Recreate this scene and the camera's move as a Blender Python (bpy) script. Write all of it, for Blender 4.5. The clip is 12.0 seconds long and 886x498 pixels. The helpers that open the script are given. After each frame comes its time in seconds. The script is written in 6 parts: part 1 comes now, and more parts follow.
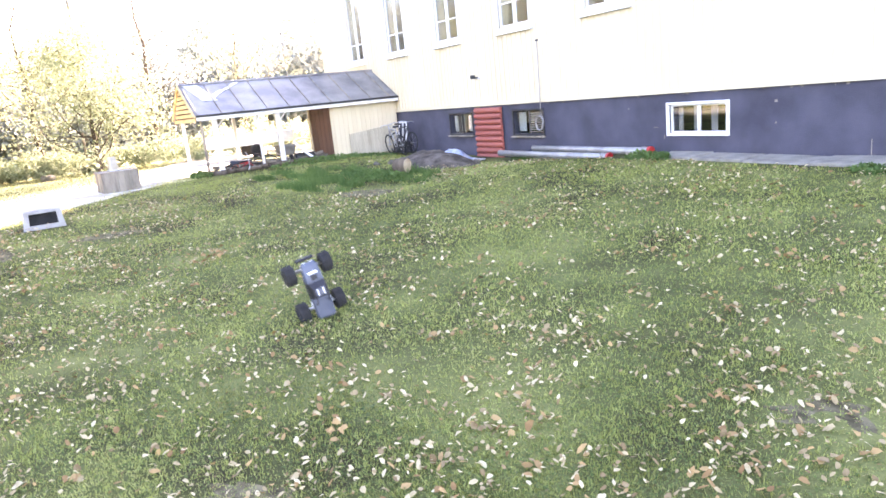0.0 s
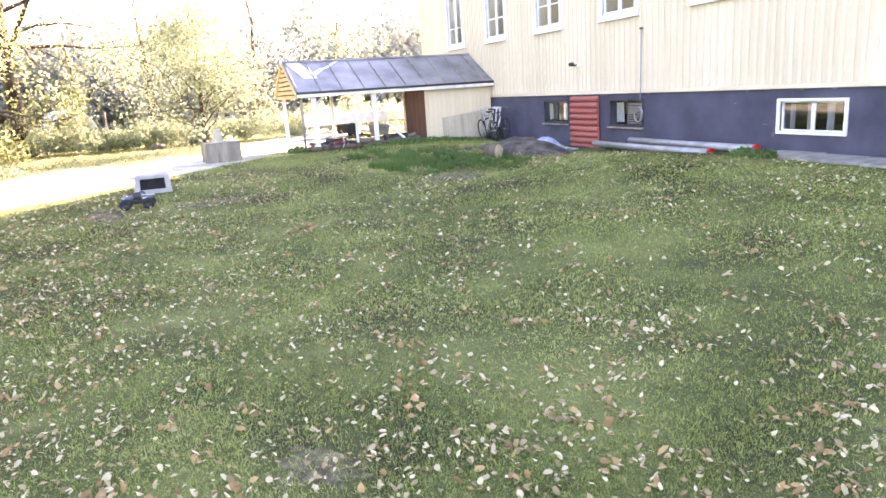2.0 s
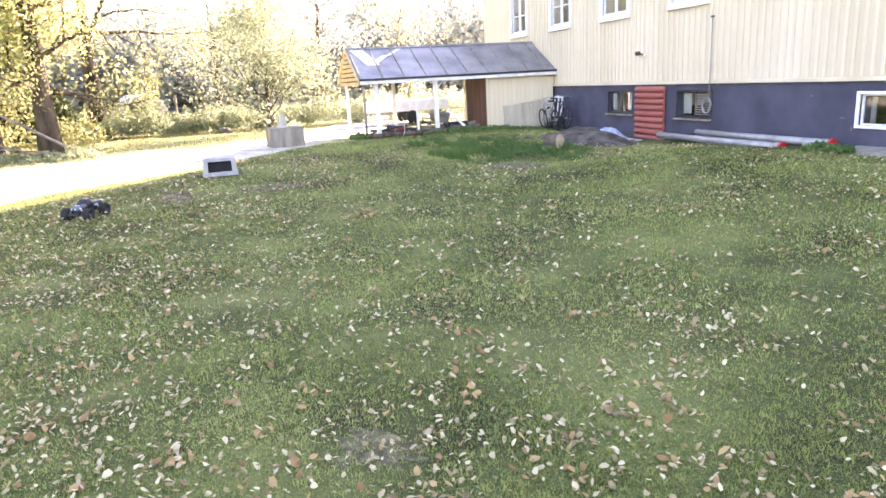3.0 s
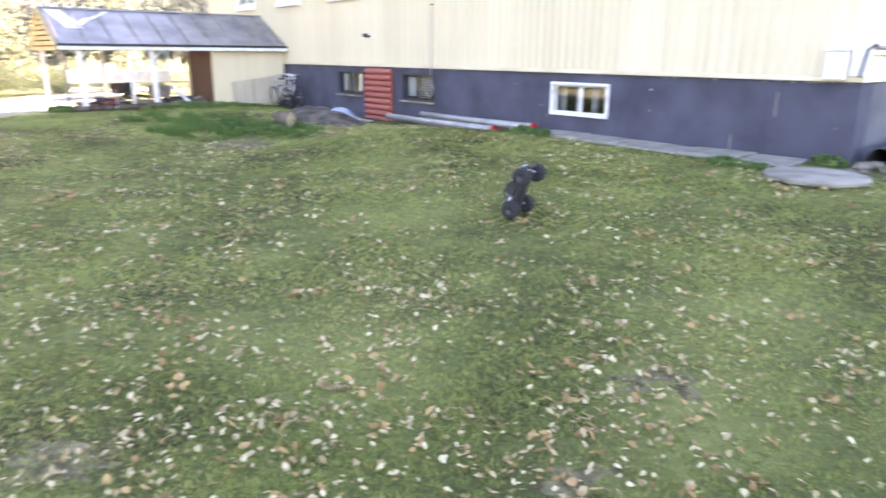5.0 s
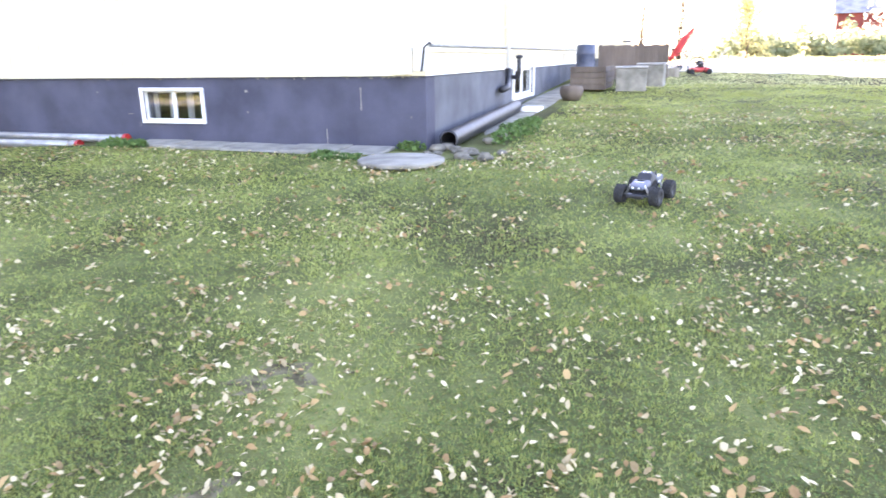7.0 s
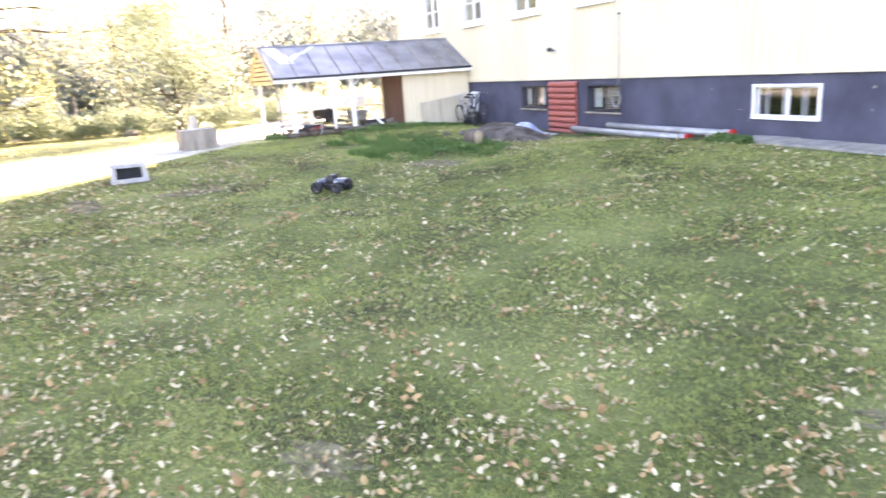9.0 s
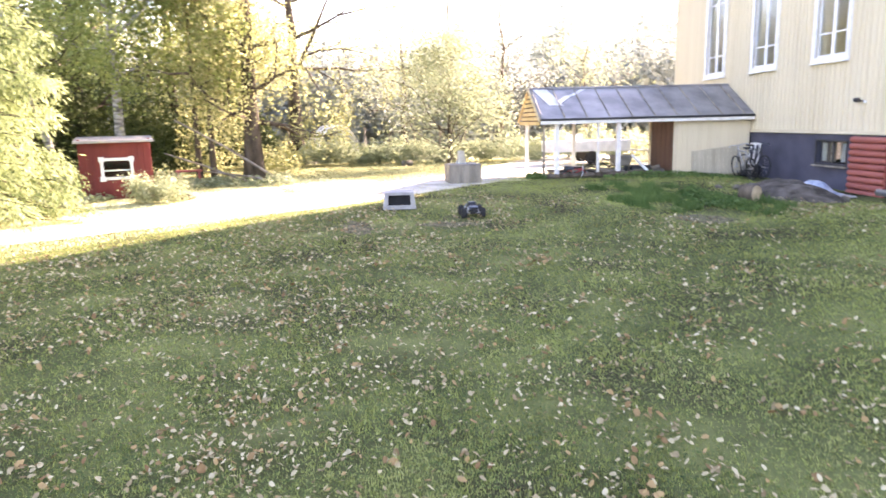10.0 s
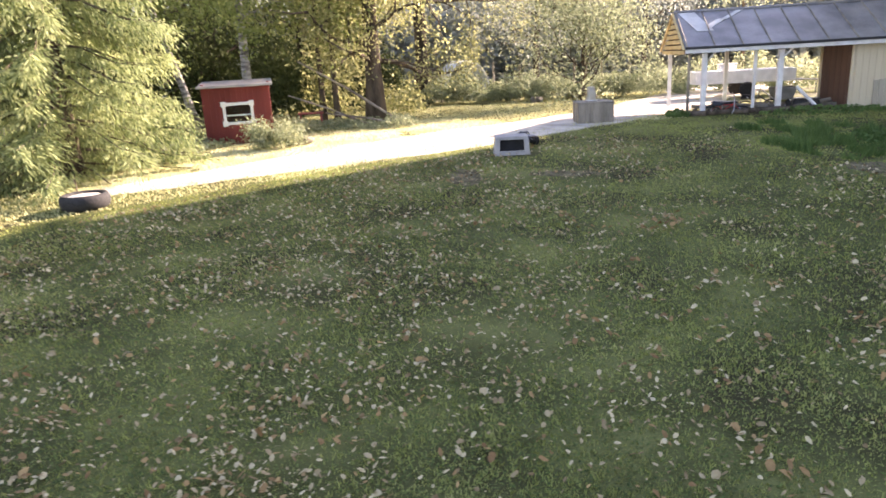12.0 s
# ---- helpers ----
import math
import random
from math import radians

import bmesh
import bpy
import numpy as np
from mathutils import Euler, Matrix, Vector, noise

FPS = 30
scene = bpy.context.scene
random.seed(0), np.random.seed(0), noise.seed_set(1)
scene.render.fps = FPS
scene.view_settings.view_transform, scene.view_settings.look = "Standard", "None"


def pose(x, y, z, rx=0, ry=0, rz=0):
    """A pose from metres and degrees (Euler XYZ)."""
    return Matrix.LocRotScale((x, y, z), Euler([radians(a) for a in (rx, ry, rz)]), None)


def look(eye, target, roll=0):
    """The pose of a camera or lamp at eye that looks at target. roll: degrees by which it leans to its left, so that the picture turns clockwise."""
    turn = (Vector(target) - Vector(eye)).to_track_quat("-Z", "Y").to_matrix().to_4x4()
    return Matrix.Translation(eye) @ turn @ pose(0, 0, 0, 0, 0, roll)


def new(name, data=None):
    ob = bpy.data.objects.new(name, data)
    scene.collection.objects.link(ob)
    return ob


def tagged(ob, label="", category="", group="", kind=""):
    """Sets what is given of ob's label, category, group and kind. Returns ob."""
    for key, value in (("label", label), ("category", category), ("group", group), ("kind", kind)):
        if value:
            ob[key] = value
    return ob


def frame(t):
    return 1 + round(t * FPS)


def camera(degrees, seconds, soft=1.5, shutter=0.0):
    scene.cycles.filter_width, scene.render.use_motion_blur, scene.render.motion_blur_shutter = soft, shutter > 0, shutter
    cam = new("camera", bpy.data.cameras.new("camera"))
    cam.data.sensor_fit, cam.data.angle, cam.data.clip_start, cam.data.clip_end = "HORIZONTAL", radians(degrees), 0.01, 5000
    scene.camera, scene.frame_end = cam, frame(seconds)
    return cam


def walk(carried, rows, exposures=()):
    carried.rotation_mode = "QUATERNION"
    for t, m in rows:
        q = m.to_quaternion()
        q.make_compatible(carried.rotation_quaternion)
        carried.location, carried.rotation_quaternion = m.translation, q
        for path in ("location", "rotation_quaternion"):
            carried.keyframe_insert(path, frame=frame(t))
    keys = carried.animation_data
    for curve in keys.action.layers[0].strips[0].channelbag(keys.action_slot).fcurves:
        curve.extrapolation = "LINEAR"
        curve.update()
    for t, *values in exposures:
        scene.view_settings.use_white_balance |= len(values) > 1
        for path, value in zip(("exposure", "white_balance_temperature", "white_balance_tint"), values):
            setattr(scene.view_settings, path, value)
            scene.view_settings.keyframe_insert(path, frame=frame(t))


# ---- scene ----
# ---- camera ----
cam = camera(66.7, 12.0, soft=1.6, shutter=0.3)
PATH = [
    (0, (-0.215, 0.421, 1.939), (-1.905, 1.393, 1.494), -5.9),
    (0.5, (-0.205, 0.52, 1.915), (-1.919, 1.437, 1.448), -6.3),
    (1, (-0.213, 0.453, 1.939), (-1.98, 1.253, 1.449), -5.7),
    (1.5, (-0.243, 0.399, 1.941), (-2.038, 1.151, 1.482), -4.3),
    (2, (-0.241, 0.402, 1.92), (-2.038, 1.147, 1.456), -3.7),
    (2.5, (-0.277, 0.343, 1.93), (-2.112, 0.971, 1.441), -3.5),
    (2.7, (-0.237, 0.353, 1.924), (-2.086, 0.939, 1.437), -3.1),
    (4.3, (-0.256, 0.387, 1.926), (-2.039, 1.111, 1.38), -1.7),
    (4.5, (-0.246, 0.425, 1.913), (-1.989, 1.231, 1.355), -1.1),
    (5, (-0.211, 0.579, 1.863), (-1.687, 1.808, 1.306), 0.4),
    (5.5, (-0.189, 0.705, 1.778), (-1.298, 2.276, 1.226), 0.0),
    (6, (-0.136, 0.773, 1.779), (-0.878, 2.543, 1.217), 0.2),
    (6.5, (-0.094, 0.79, 1.775), (-0.747, 2.6, 1.227), -0.5),
    (6.7, (-0.057, 0.825, 1.765), (-0.616, 2.667, 1.223), -0.6),
    (8.3, (-0.208, 0.46, 1.924), (-1.672, 1.714, 1.391), -2.7),
    (8.5, (-0.223, 0.414, 1.938), (-1.767, 1.567, 1.405), -2.3),
    (9, (-0.253, 0.293, 1.996), (-2.011, 1.094, 1.481), -3.9),
    (9.5, (-0.413, 0.197, 2.006), (-2.308, 0.641, 1.545), -5.2),
    (10, (-0.59, 0.35, 2.035), (-2.552, 0.466, 1.665), -1.4),
    (10.5, (-0.847, 0.49, 2.051), (-2.815, 0.52, 1.698), -0.5),
    (11, (-1.205, 0.507, 2.049), (-3.155, 0.582, 1.61), -2.7),
    (11.5, (-1.372, 0.615, 2.066), (-3.303, 0.318, 1.639), -4.3),
    (12, (-1.695, 0.801, 2.092), (-3.598, 0.504, 1.552), -3.3),
]
walk(cam, [(t, look(eye, target, roll)) for t, eye, target, roll in PATH],
     exposures=[(0, 4.10, 7000, 37), (1.5, 3.86, 7000, 37), (2.5, 3.72, 7000, 37), (4.5, 3.66, 7000, 35), (5.5, 3.94, 7000, 33), (6.5, 4.20, 7000, 33), (8.5, 4.04, 7000, 35), (9.5, 3.90, 7000, 36), (10.2, 3.24, 7000, 35), (11.0, 2.66, 7000, 34), (12.0, 2.56, 7000, 33)])

# ---- world and sun ----
SUN_AZ = Vector((-0.68, 0.73, 0)).normalized()
SUN_EL = radians(22)
world = bpy.data.worlds.new("world")
scene.world = world
world.use_nodes = True
wn = world.node_tree.nodes
sky = wn.new("ShaderNodeTexSky")
sky.sky_type = "NISHITA"
sky.sun_disc = False
sky.sun_elevation = SUN_EL
sky.sun_rotation = math.atan2(SUN_AZ.x, SUN_AZ.y)
sky.dust_density = 1.0
wn["Background"].inputs["Strength"].default_value = 0.105
world.node_tree.links.new(sky.outputs[0], wn["Background"].inputs["Color"])
sun_data = bpy.data.lights.new("sun", "SUN")
sun_data.energy, sun_data.angle, sun_data.color = 5.0, radians(0.55), (1.0, 0.9, 0.74)
sun = new("sun", sun_data)
to_sun = SUN_AZ * math.cos(SUN_EL) + Vector((0, 0, math.sin(SUN_EL)))
sun.matrix_world = look(to_sun * 60, (0, 0, 0))


# ---- materials ----
def mat(name, a, b, rough=0.7, scale=6.0, fine=60.0, bump=0.2, metal=0.0, island=0.0, obj=0.0, stretch=(1, 1, 1), c=None, spread=0.5, transl=0.0):
    """Two tones mixed by coarse and fine noise, with relief; island and obj: random value spread by mesh island or object; c: a third tone."""
    m = bpy.data.materials.new(name)
    m.use_nodes = True
    nt = m.node_tree
    N, L = nt.nodes, nt.links
    p = N["Principled BSDF"]
    p.inputs["Roughness"].default_value = rough
    p.inputs["Metallic"].default_value = metal
    if rough >= 0.95 or transl:
        p.inputs["Specular IOR Level"].default_value = 0.12
    tc = N.new("ShaderNodeTexCoord")
    mp = N.new("ShaderNodeMapping")
    mp.inputs["Scale"].default_value = stretch
    L.new(tc.outputs["Object"], mp.inputs["Vector"])
    n1, n2 = N.new("ShaderNodeTexNoise"), N.new("ShaderNodeTexNoise")
    for n, s in ((n1, scale), (n2, fine)):
        n.inputs["Scale"].default_value = s
        n.inputs["Detail"].default_value = 6
        L.new(mp.outputs[0], n.inputs["Vector"])
    r1 = N.new("ShaderNodeMapRange")
    r1.inputs["From Min"].default_value, r1.inputs["From Max"].default_value = 0.5 - spread / 3, 0.5 + spread / 3
    L.new(n1.outputs["Fac"], r1.inputs["Value"])
    add = N.new("ShaderNodeMath")
    add.operation = "MULTIPLY_ADD"
    L.new(n2.outputs["Fac"], add.inputs[0])
    add.inputs[1].default_value = 0.7
    sub = N.new("ShaderNodeMath")
    sub.operation = "SUBTRACT"
    L.new(r1.outputs[0], sub.inputs[0])
    sub.inputs[1].default_value = 0.35
    L.new(sub.outputs[0], add.inputs[2])
    last = add.outputs[0]
    if island or obj:
        src = N.new("ShaderNodeNewGeometry") if island else N.new("ShaderNodeObjectInfo")
        mr = N.new("ShaderNodeMath")
        mr.operation = "MULTIPLY_ADD"
        L.new(src.outputs["Random Per Island" if island else "Random"], mr.inputs[0])
        k = island or obj
        mr.inputs[1].default_value = k
        sh = N.new("ShaderNodeMath")
        sh.operation = "MULTIPLY_ADD"
        L.new(last, sh.inputs[0])
        sh.inputs[1].default_value, sh.inputs[2].default_value = 1 - k, 0.0
        L.new(sh.outputs[0], mr.inputs[2])
        last = mr.outputs[0]
    ramp = N.new("ShaderNodeValToRGB")
    ramp.color_ramp.elements[0].color = (*a, 1)
    ramp.color_ramp.elements[0].position = 0.05
    ramp.color_ramp.elements[1].color = (*b, 1)
    ramp.color_ramp.elements[1].position = 0.95
    if c:
        e = ramp.color_ramp.elements.new(0.5)
        e.color = (*c, 1)
    L.new(last, ramp.inputs["Fac"])
    L.new(ramp.outputs[0], p.inputs["Base Color"])
    if bump:
        bp = N.new("ShaderNodeBump")
        bp.inputs["Strength"].default_value = bump
        bp.inputs["Distance"].default_value = 0.01
        L.new(n2.outputs["Fac"], bp.inputs["Height"])
        L.new(bp.outputs[0], p.inputs["Normal"])
    if transl:
        t = N.new("ShaderNodeBsdfTranslucent")
        L.new(ramp.outputs[0], t.inputs["Color"])
        mix = N.new("ShaderNodeMixShader")
        mix.inputs[0].default_value = transl
        L.new(p.outputs[0], mix.inputs[1])
        L.new(t.outputs[0], mix.inputs[2])
        L.new(mix.outputs[0], N["Material Output"].inputs["Surface"])
    return m


def glass_mat():
    m = bpy.data.materials.new("window_glass")
    m.use_nodes = True
    p = m.node_tree.nodes["Principled BSDF"]
    p.inputs["Roughness"].default_value = 0.03
    p.inputs["Base Color"].default_value = (0.9, 0.95, 0.95, 1)
    p.inputs["Transmission Weight"].default_value = 1.0
    p.inputs["IOR"].default_value = 1.5
    return m


LAWN = mat("lawn_soil", (0.045, 0.04, 0.018), (0.18, 0.19, 0.064), 0.95, 0.7, 60, 1.0, c=(0.092, 0.102, 0.034), spread=0.55)
BLADE = mat("grass_blade", (0.215, 0.205, 0.085), (0.51, 0.49, 0.205), 0.6, 0.55, 9, 0, island=0.28, c=(0.315, 0.355, 0.098), spread=0.9, transl=0.3)
HERB = mat("clover_leaf", (0.034, 0.056, 0.018), (0.34, 0.36, 0.098), 0.55, 0.6, 12, 0, island=0.5, c=(0.112, 0.160, 0.045), spread=0.5, transl=0.25)
# Dry straw tone, paled beyond the lawn blades to paint in strong sun.
DRY_SUNLIT = mat("dry_grass_sunlit", (0.36, 0.34, 0.15), (0.74, 0.70, 0.42), 0.6, 0.7, 9, 0, island=0.5, c=(0.52, 0.51, 0.25), spread=0.9, transl=0.35)
# Leaf green darkened to paint in the shade between the trunks.
F_SHADED = mat("shaded_leaf", (0.035, 0.05, 0.02), (0.12, 0.15, 0.055), 0.7, 0.6, 8, 0, island=0.5, transl=0.25)
LUSH = mat("lush_blade", (0.055, 0.115, 0.03), (0.16, 0.24, 0.075), 0.55, 0.8, 8, 0, island=0.5, transl=0.3)
SOIL = mat("bare_soil", (0.07, 0.06, 0.032), (0.20, 0.172, 0.10), 0.95, 9, 70, 1.0)
GRAVEL = mat("pale_gravel", (0.36, 0.33, 0.28), (0.62, 0.58, 0.50), 0.95, 2, 90, 0.8)
LEAF = mat("fallen_leaf", (0.20, 0.13, 0.06), (0.62, 0.53, 0.325), 0.75, 30, 140, 0.3, island=0.85, c=(0.43, 0.345, 0.19), transl=0.15)
LEAF_P = mat("fallen_leaf_single", (0.17, 0.11, 0.05), (0.60, 0.51, 0.31), 0.75, 30, 140, 0.3, obj=0.85, c=(0.40, 0.315, 0.17), transl=0.15)
LEAF_O = mat("tan_leaf", (0.21, 0.115, 0.05), (0.48, 0.32, 0.14), 0.7, 30, 140, 0.3, island=0.8, transl=0.2)
YELLOW = mat("yellow_boarding", (0.61, 0.525, 0.355), (0.73, 0.645, 0.47), 0.7, 1.2, 30, 0.15, obj=0.3, stretch=(1, 1, 0.15))
YELLOW_W = mat("yellow_plank", (0.59, 0.505, 0.34), (0.71, 0.625, 0.45), 0.7, 1.2, 40, 0.15, stretch=(1, 1, 0.15))
OCHRE = mat("ochre_board", (0.46, 0.33, 0.14), (0.62, 0.47, 0.23), 0.65, 3, 40, 0.15)
PLINTH = mat("dark_render", (0.042, 0.042, 0.062), (0.075, 0.075, 0.105), 0.85, 1.3, 55, 0.7)
PLINTH_S = mat("grey_render", (0.072, 0.074, 0.086), (0.125, 0.128, 0.142), 0.85, 1.3, 55, 0.6)
WHITE = mat("white_paint", (0.68, 0.67, 0.64), (0.84, 0.83, 0.80), 0.5, 4, 60, 0.1)
REDW = mat("red_paint_wood", (0.27, 0.062, 0.042), (0.39, 0.115, 0.085), 0.65, 3, 50, 0.25, obj=0.3, stretch=(0.2, 1, 1))
REDH = mat("red_ochre_wood", (0.13, 0.02, 0.016), (0.21, 0.036, 0.028), 0.75, 2, 50, 0.25, stretch=(1, 1, 0.2))
ROOFT = mat("grey_sheet_roof", (0.15, 0.148, 0.15), (0.28, 0.27, 0.265), 0.45, 1.5, 25, 0.2, metal=0.25)
ROOFP = mat("roof_bare_patch", (0.55, 0.53, 0.50), (0.70, 0.68, 0.64), 0.6, 3, 40, 0.15)
BROWN = mat("brown_door_wood", (0.075, 0.032, 0.02), (0.14, 0.065, 0.04), 0.7, 2, 40, 0.2, stretch=(1, 1, 0.2))
DARKW = mat("greyed_brown_wood", (0.075, 0.055, 0.042), (0.15, 0.115, 0.09), 0.85, 3, 45, 0.3, obj=0.35, stretch=(1, 1, 0.2))
GREYW = mat("weathered_wood", (0.15, 0.13, 0.10), (0.32, 0.28, 0.22), 0.85, 4, 50, 0.3, stretch=(1, 1, 0.2))
CONC = mat("concrete", (0.15, 0.138, 0.112), (0.275, 0.255, 0.21), 0.9, 3, 45, 0.4)
PALE = mat("pale_panel", (0.28, 0.27, 0.26), (0.40, 0.385, 0.365), 0.75, 4, 50, 0.2)
PIPE = mat("grey_plastic_pipe", (0.24, 0.235, 0.225), (0.35, 0.345, 0.33), 0.32, 4, 30, 0.05, metal=0.3)
REDP = mat("red_plastic", (0.40, 0.02, 0.02), (0.54, 0.04, 0.035), 0.45, 5, 40, 0.05)
BLACKP = mat("black_plastic", (0.012, 0.012, 0.014), (0.03, 0.03, 0.034), 0.45, 6, 60, 0.1)
RUBBER = mat("rubber", (0.012, 0.012, 0.012), (0.028, 0.027, 0.026), 0.85, 20, 120, 0.4)
DARKV = mat("dark_void", (0.01, 0.01, 0.012), (0.02, 0.02, 0.022), 0.9, 5, 40, 0)
STEEL = mat("steel", (0.35, 0.35, 0.36), (0.55, 0.55, 0.56), 0.35, 8, 60, 0.05, metal=0.9)
BODYB = mat("blue_grey_shell", (0.055, 0.064, 0.088), (0.092, 0.104, 0.135), 0.38, 5, 60, 0.05)
BODYK = mat("black_shell", (0.012, 0.012, 0.014), (0.024, 0.024, 0.027), 0.5, 5, 60, 0.05)
BARK = mat("bark", (0.045, 0.035, 0.025), (0.15, 0.12, 0.09), 0.95, 4, 30, 0.8, stretch=(1, 1, 0.25))
BIRCH = mat("pale_bark", (0.10, 0.09, 0.08), (0.50, 0.48, 0.44), 0.85, 5, 25, 0.4, stretch=(0.6, 0.6, 2))
F_GRN = mat("tree_leaf_green", (0.12, 0.165, 0.045), (0.46, 0.50, 0.20), 0.55, 0.5, 8, 0, island=0.6, c=(0.25, 0.30, 0.095), transl=0.55)
F_YEL = mat("tree_leaf_yellow", (0.20, 0.205, 0.08), (0.56, 0.55, 0.29), 0.55, 0.5, 8, 0, island=0.6, c=(0.35, 0.355, 0.155), transl=0.6)
F_PALE = mat("tree_leaf_pale", (0.17, 0.205, 0.10), (0.45, 0.48, 0.31), 0.55, 0.5, 8, 0, island=0.6, transl=0.5)
F_SPR = mat("spruce_needles", (0.08, 0.125, 0.05), (0.54, 0.59, 0.28), 0.55, 0.6, 8, 0, island=0.55, transl=0.5)
# Greyed, low-contrast leaf tones with distance haze painted in.
F_HAZE_TINT = mat("haze_tinted_leaf", (0.21, 0.23, 0.20), (0.33, 0.355, 0.30), 0.8, 0.25, 4, 0, island=0.4, transl=0.25)
# Dry turf lightened so that it looks fully sunlit.
TURF_SUNLIT = mat("dry_turf_sunlit", (0.36, 0.34, 0.16), (0.60, 0.57, 0.35), 0.95, 1.2, 50, 0.8)
# Leaves paled towards grey: the haze is in the colour, not the air.
F_FAR_HAZED = mat("far_leaf_hazed", (0.33, 0.365, 0.31), (0.47, 0.50, 0.43), 0.8, 0.3, 4, 0, island=0.5, transl=0.5)
GLASS = glass_mat()
BLUED = mat("dark_blue_plastic", (0.035, 0.045, 0.075), (0.07, 0.085, 0.13), 0.45, 4, 40, 0.1)
BLUEC = mat("pale_blue_tarp", (0.22, 0.27, 0.38), (0.48, 0.52, 0.58), 0.5, 6, 30, 0.2)
WHITEC = mat("white_film", (0.60, 0.62, 0.60), (0.78, 0.80, 0.78), 0.5, 3, 30, 0.1, transl=0.3)


# ---- mesh helpers ----
class Geo:
    def __init__(self):
        self.v, self.f = [], []

    def add(self, verts, faces):
        k = len(self.v)
        self.v += [tuple(p) for p in verts]
        self.f += [tuple(i + k for i in f) for f in faces]
        return self


def cbox(x0, x1, y0, y1, z0, z1, b=0.01, geo=None, taper=0.0):
    """A box with chamfered edges; taper draws the top in."""
    geo = geo or Geo()
    b = min(b, (x1 - x0) / 3, (y1 - y0) / 3, (z1 - z0) / 3)
    vs, idx = [], {}
    for sx in (0, 1):
        for sy in (0, 1):
            for sz in (0, 1):
                for ax in range(3):
                    p = [(x0, x1)[sx], (y0, y1)[sy], (z0, z1)[sz]]
                    for o, s in ((0, sx), (1, sy), (2, sz)):
                        if o != ax:
                            p[o] += b if s == 0 else -b
                    if taper and sz:
                        p[0] += taper * (1 - 2 * sx)
                        p[1] += taper * (1 - 2 * sy)
                    idx[sx, sy, sz, ax] = len(vs)
                    vs.append(p)
    fs = []
    for ax in range(3):
        o = [q for q in range(3) if q != ax]
        for s in (0, 1):
            ring = []
            for u, w in ((0, 0), (1, 0), (1, 1), (0, 1)):
                k = [0, 0, 0]
                k[ax], k[o[0]], k[o[1]] = s, u, w
                ring.append(idx[(*k, ax)])
            fs.append(ring if (s == 1) == (ax != 1) else ring[::-1])
    for ax in range(3):
        o = [q for q in range(3) if q != ax]
        for u in (0, 1):
            for w in (0, 1):
                ka, kb = [0, 0, 0], [0, 0, 0]
                ka[o[0]] = kb[o[0]] = u
                ka[o[1]] = kb[o[1]] = w
                kb[ax] = 1
                fs.append([idx[(*ka, o[0])], idx[(*kb, o[0])], idx[(*kb, o[1])], idx[(*ka, o[1])]])
    for k in [(a, b_, c) for a in (0, 1) for b_ in (0, 1) for c in (0, 1)]:
        fs.append([idx[(*k, 0)], idx[(*k, 1)], idx[(*k, 2)]])
    return geo.add(vs, fs)


def tube(pts, radii, segs=8, geo=None, cap=True, hollow=0.0):
    """A tube along points; radii one number or one for each point."""
    geo = geo or Geo()
    pts = [Vector(p) for p in pts]
    if not isinstance(radii, (list, tuple)):
        radii = [radii] * len(pts)
    vs, fs = [], []
    ref = Vector((0.13, 0.31, 0.94))
    for i, p in enumerate(pts):
        d = (pts[min(i + 1, len(pts) - 1)] - pts[max(i - 1, 0)]).normalized()
        u = d.cross(ref)
        if u.length < 0.1:
            u = d.cross(Vector((1, 0, 0)))
        u.normalize()
        w = d.cross(u)
        for k in range(segs):
            a = 2 * math.pi * k / segs
            vs.append(p + (u * math.cos(a) + w * math.sin(a)) * radii[i])
    for i in range(len(pts) - 1):
        for k in range(segs):
            j = (k + 1) % segs
            fs.append((i * segs + k, i * segs + j, (i + 1) * segs + j, (i + 1) * segs + k))
    if cap:
        fs.append(tuple(range(segs))[::-1])
        fs.append(tuple((len(pts) - 1) * segs + k for k in range(segs)))
    return geo.add(vs, fs)


def spin(profile, segs=24, axis="z", geo=None, at=(0, 0, 0)):
    """Turns (radius, height) pairs round an axis."""
    geo = geo or Geo()
    vs, fs = [], []
    for r, h in profile:
        for k in range(segs):
            a = 2 * math.pi * k / segs
            p = (r * math.cos(a), r * math.sin(a), h)
            if axis == "y":
                p = (r * math.cos(a), h, r * math.sin(a))
            elif axis == "x":
                p = (h, r * math.cos(a), r * math.sin(a))
            vs.append((p[0] + at[0], p[1] + at[1], p[2] + at[2]))
    for i in range(len(profile) - 1):
        for k in range(segs):
            j = (k + 1) % segs
            fs.append((i * segs + k, i * segs + j, (i + 1) * segs + j, (i + 1) * segs + k))
    if profile[0][0] > 1e-6 and profile[0] != profile[-1]:
        fs.append(tuple(range(segs)))
        fs.append(tuple((len(profile) - 1) * segs + k for k in range(segs)))
    return geo.add(vs, fs)


def mesh_of(name, geo, material, smooth=False):
    me = bpy.data.meshes.new(name)
    me.from_pydata(geo.v, [], geo.f)
    me.materials.append(material)
    if smooth:
        me.polygons.foreach_set("use_smooth", [True] * len(me.polygons))
    me.update()
    return me


def part(name, geo, material, parent=None, label="", smooth=False):
    ob = new(name, geo if isinstance(geo, bpy.types.Mesh) else mesh_of(name, geo, material, smooth))
    ob.parent = parent
    if label:
        ob["label"] = label
    return ob


def thing(name, m, label, category, group="", kind=""):
    ob = new(name)
    ob.matrix_basis = m
    return tagged(ob, label, category, group, kind)


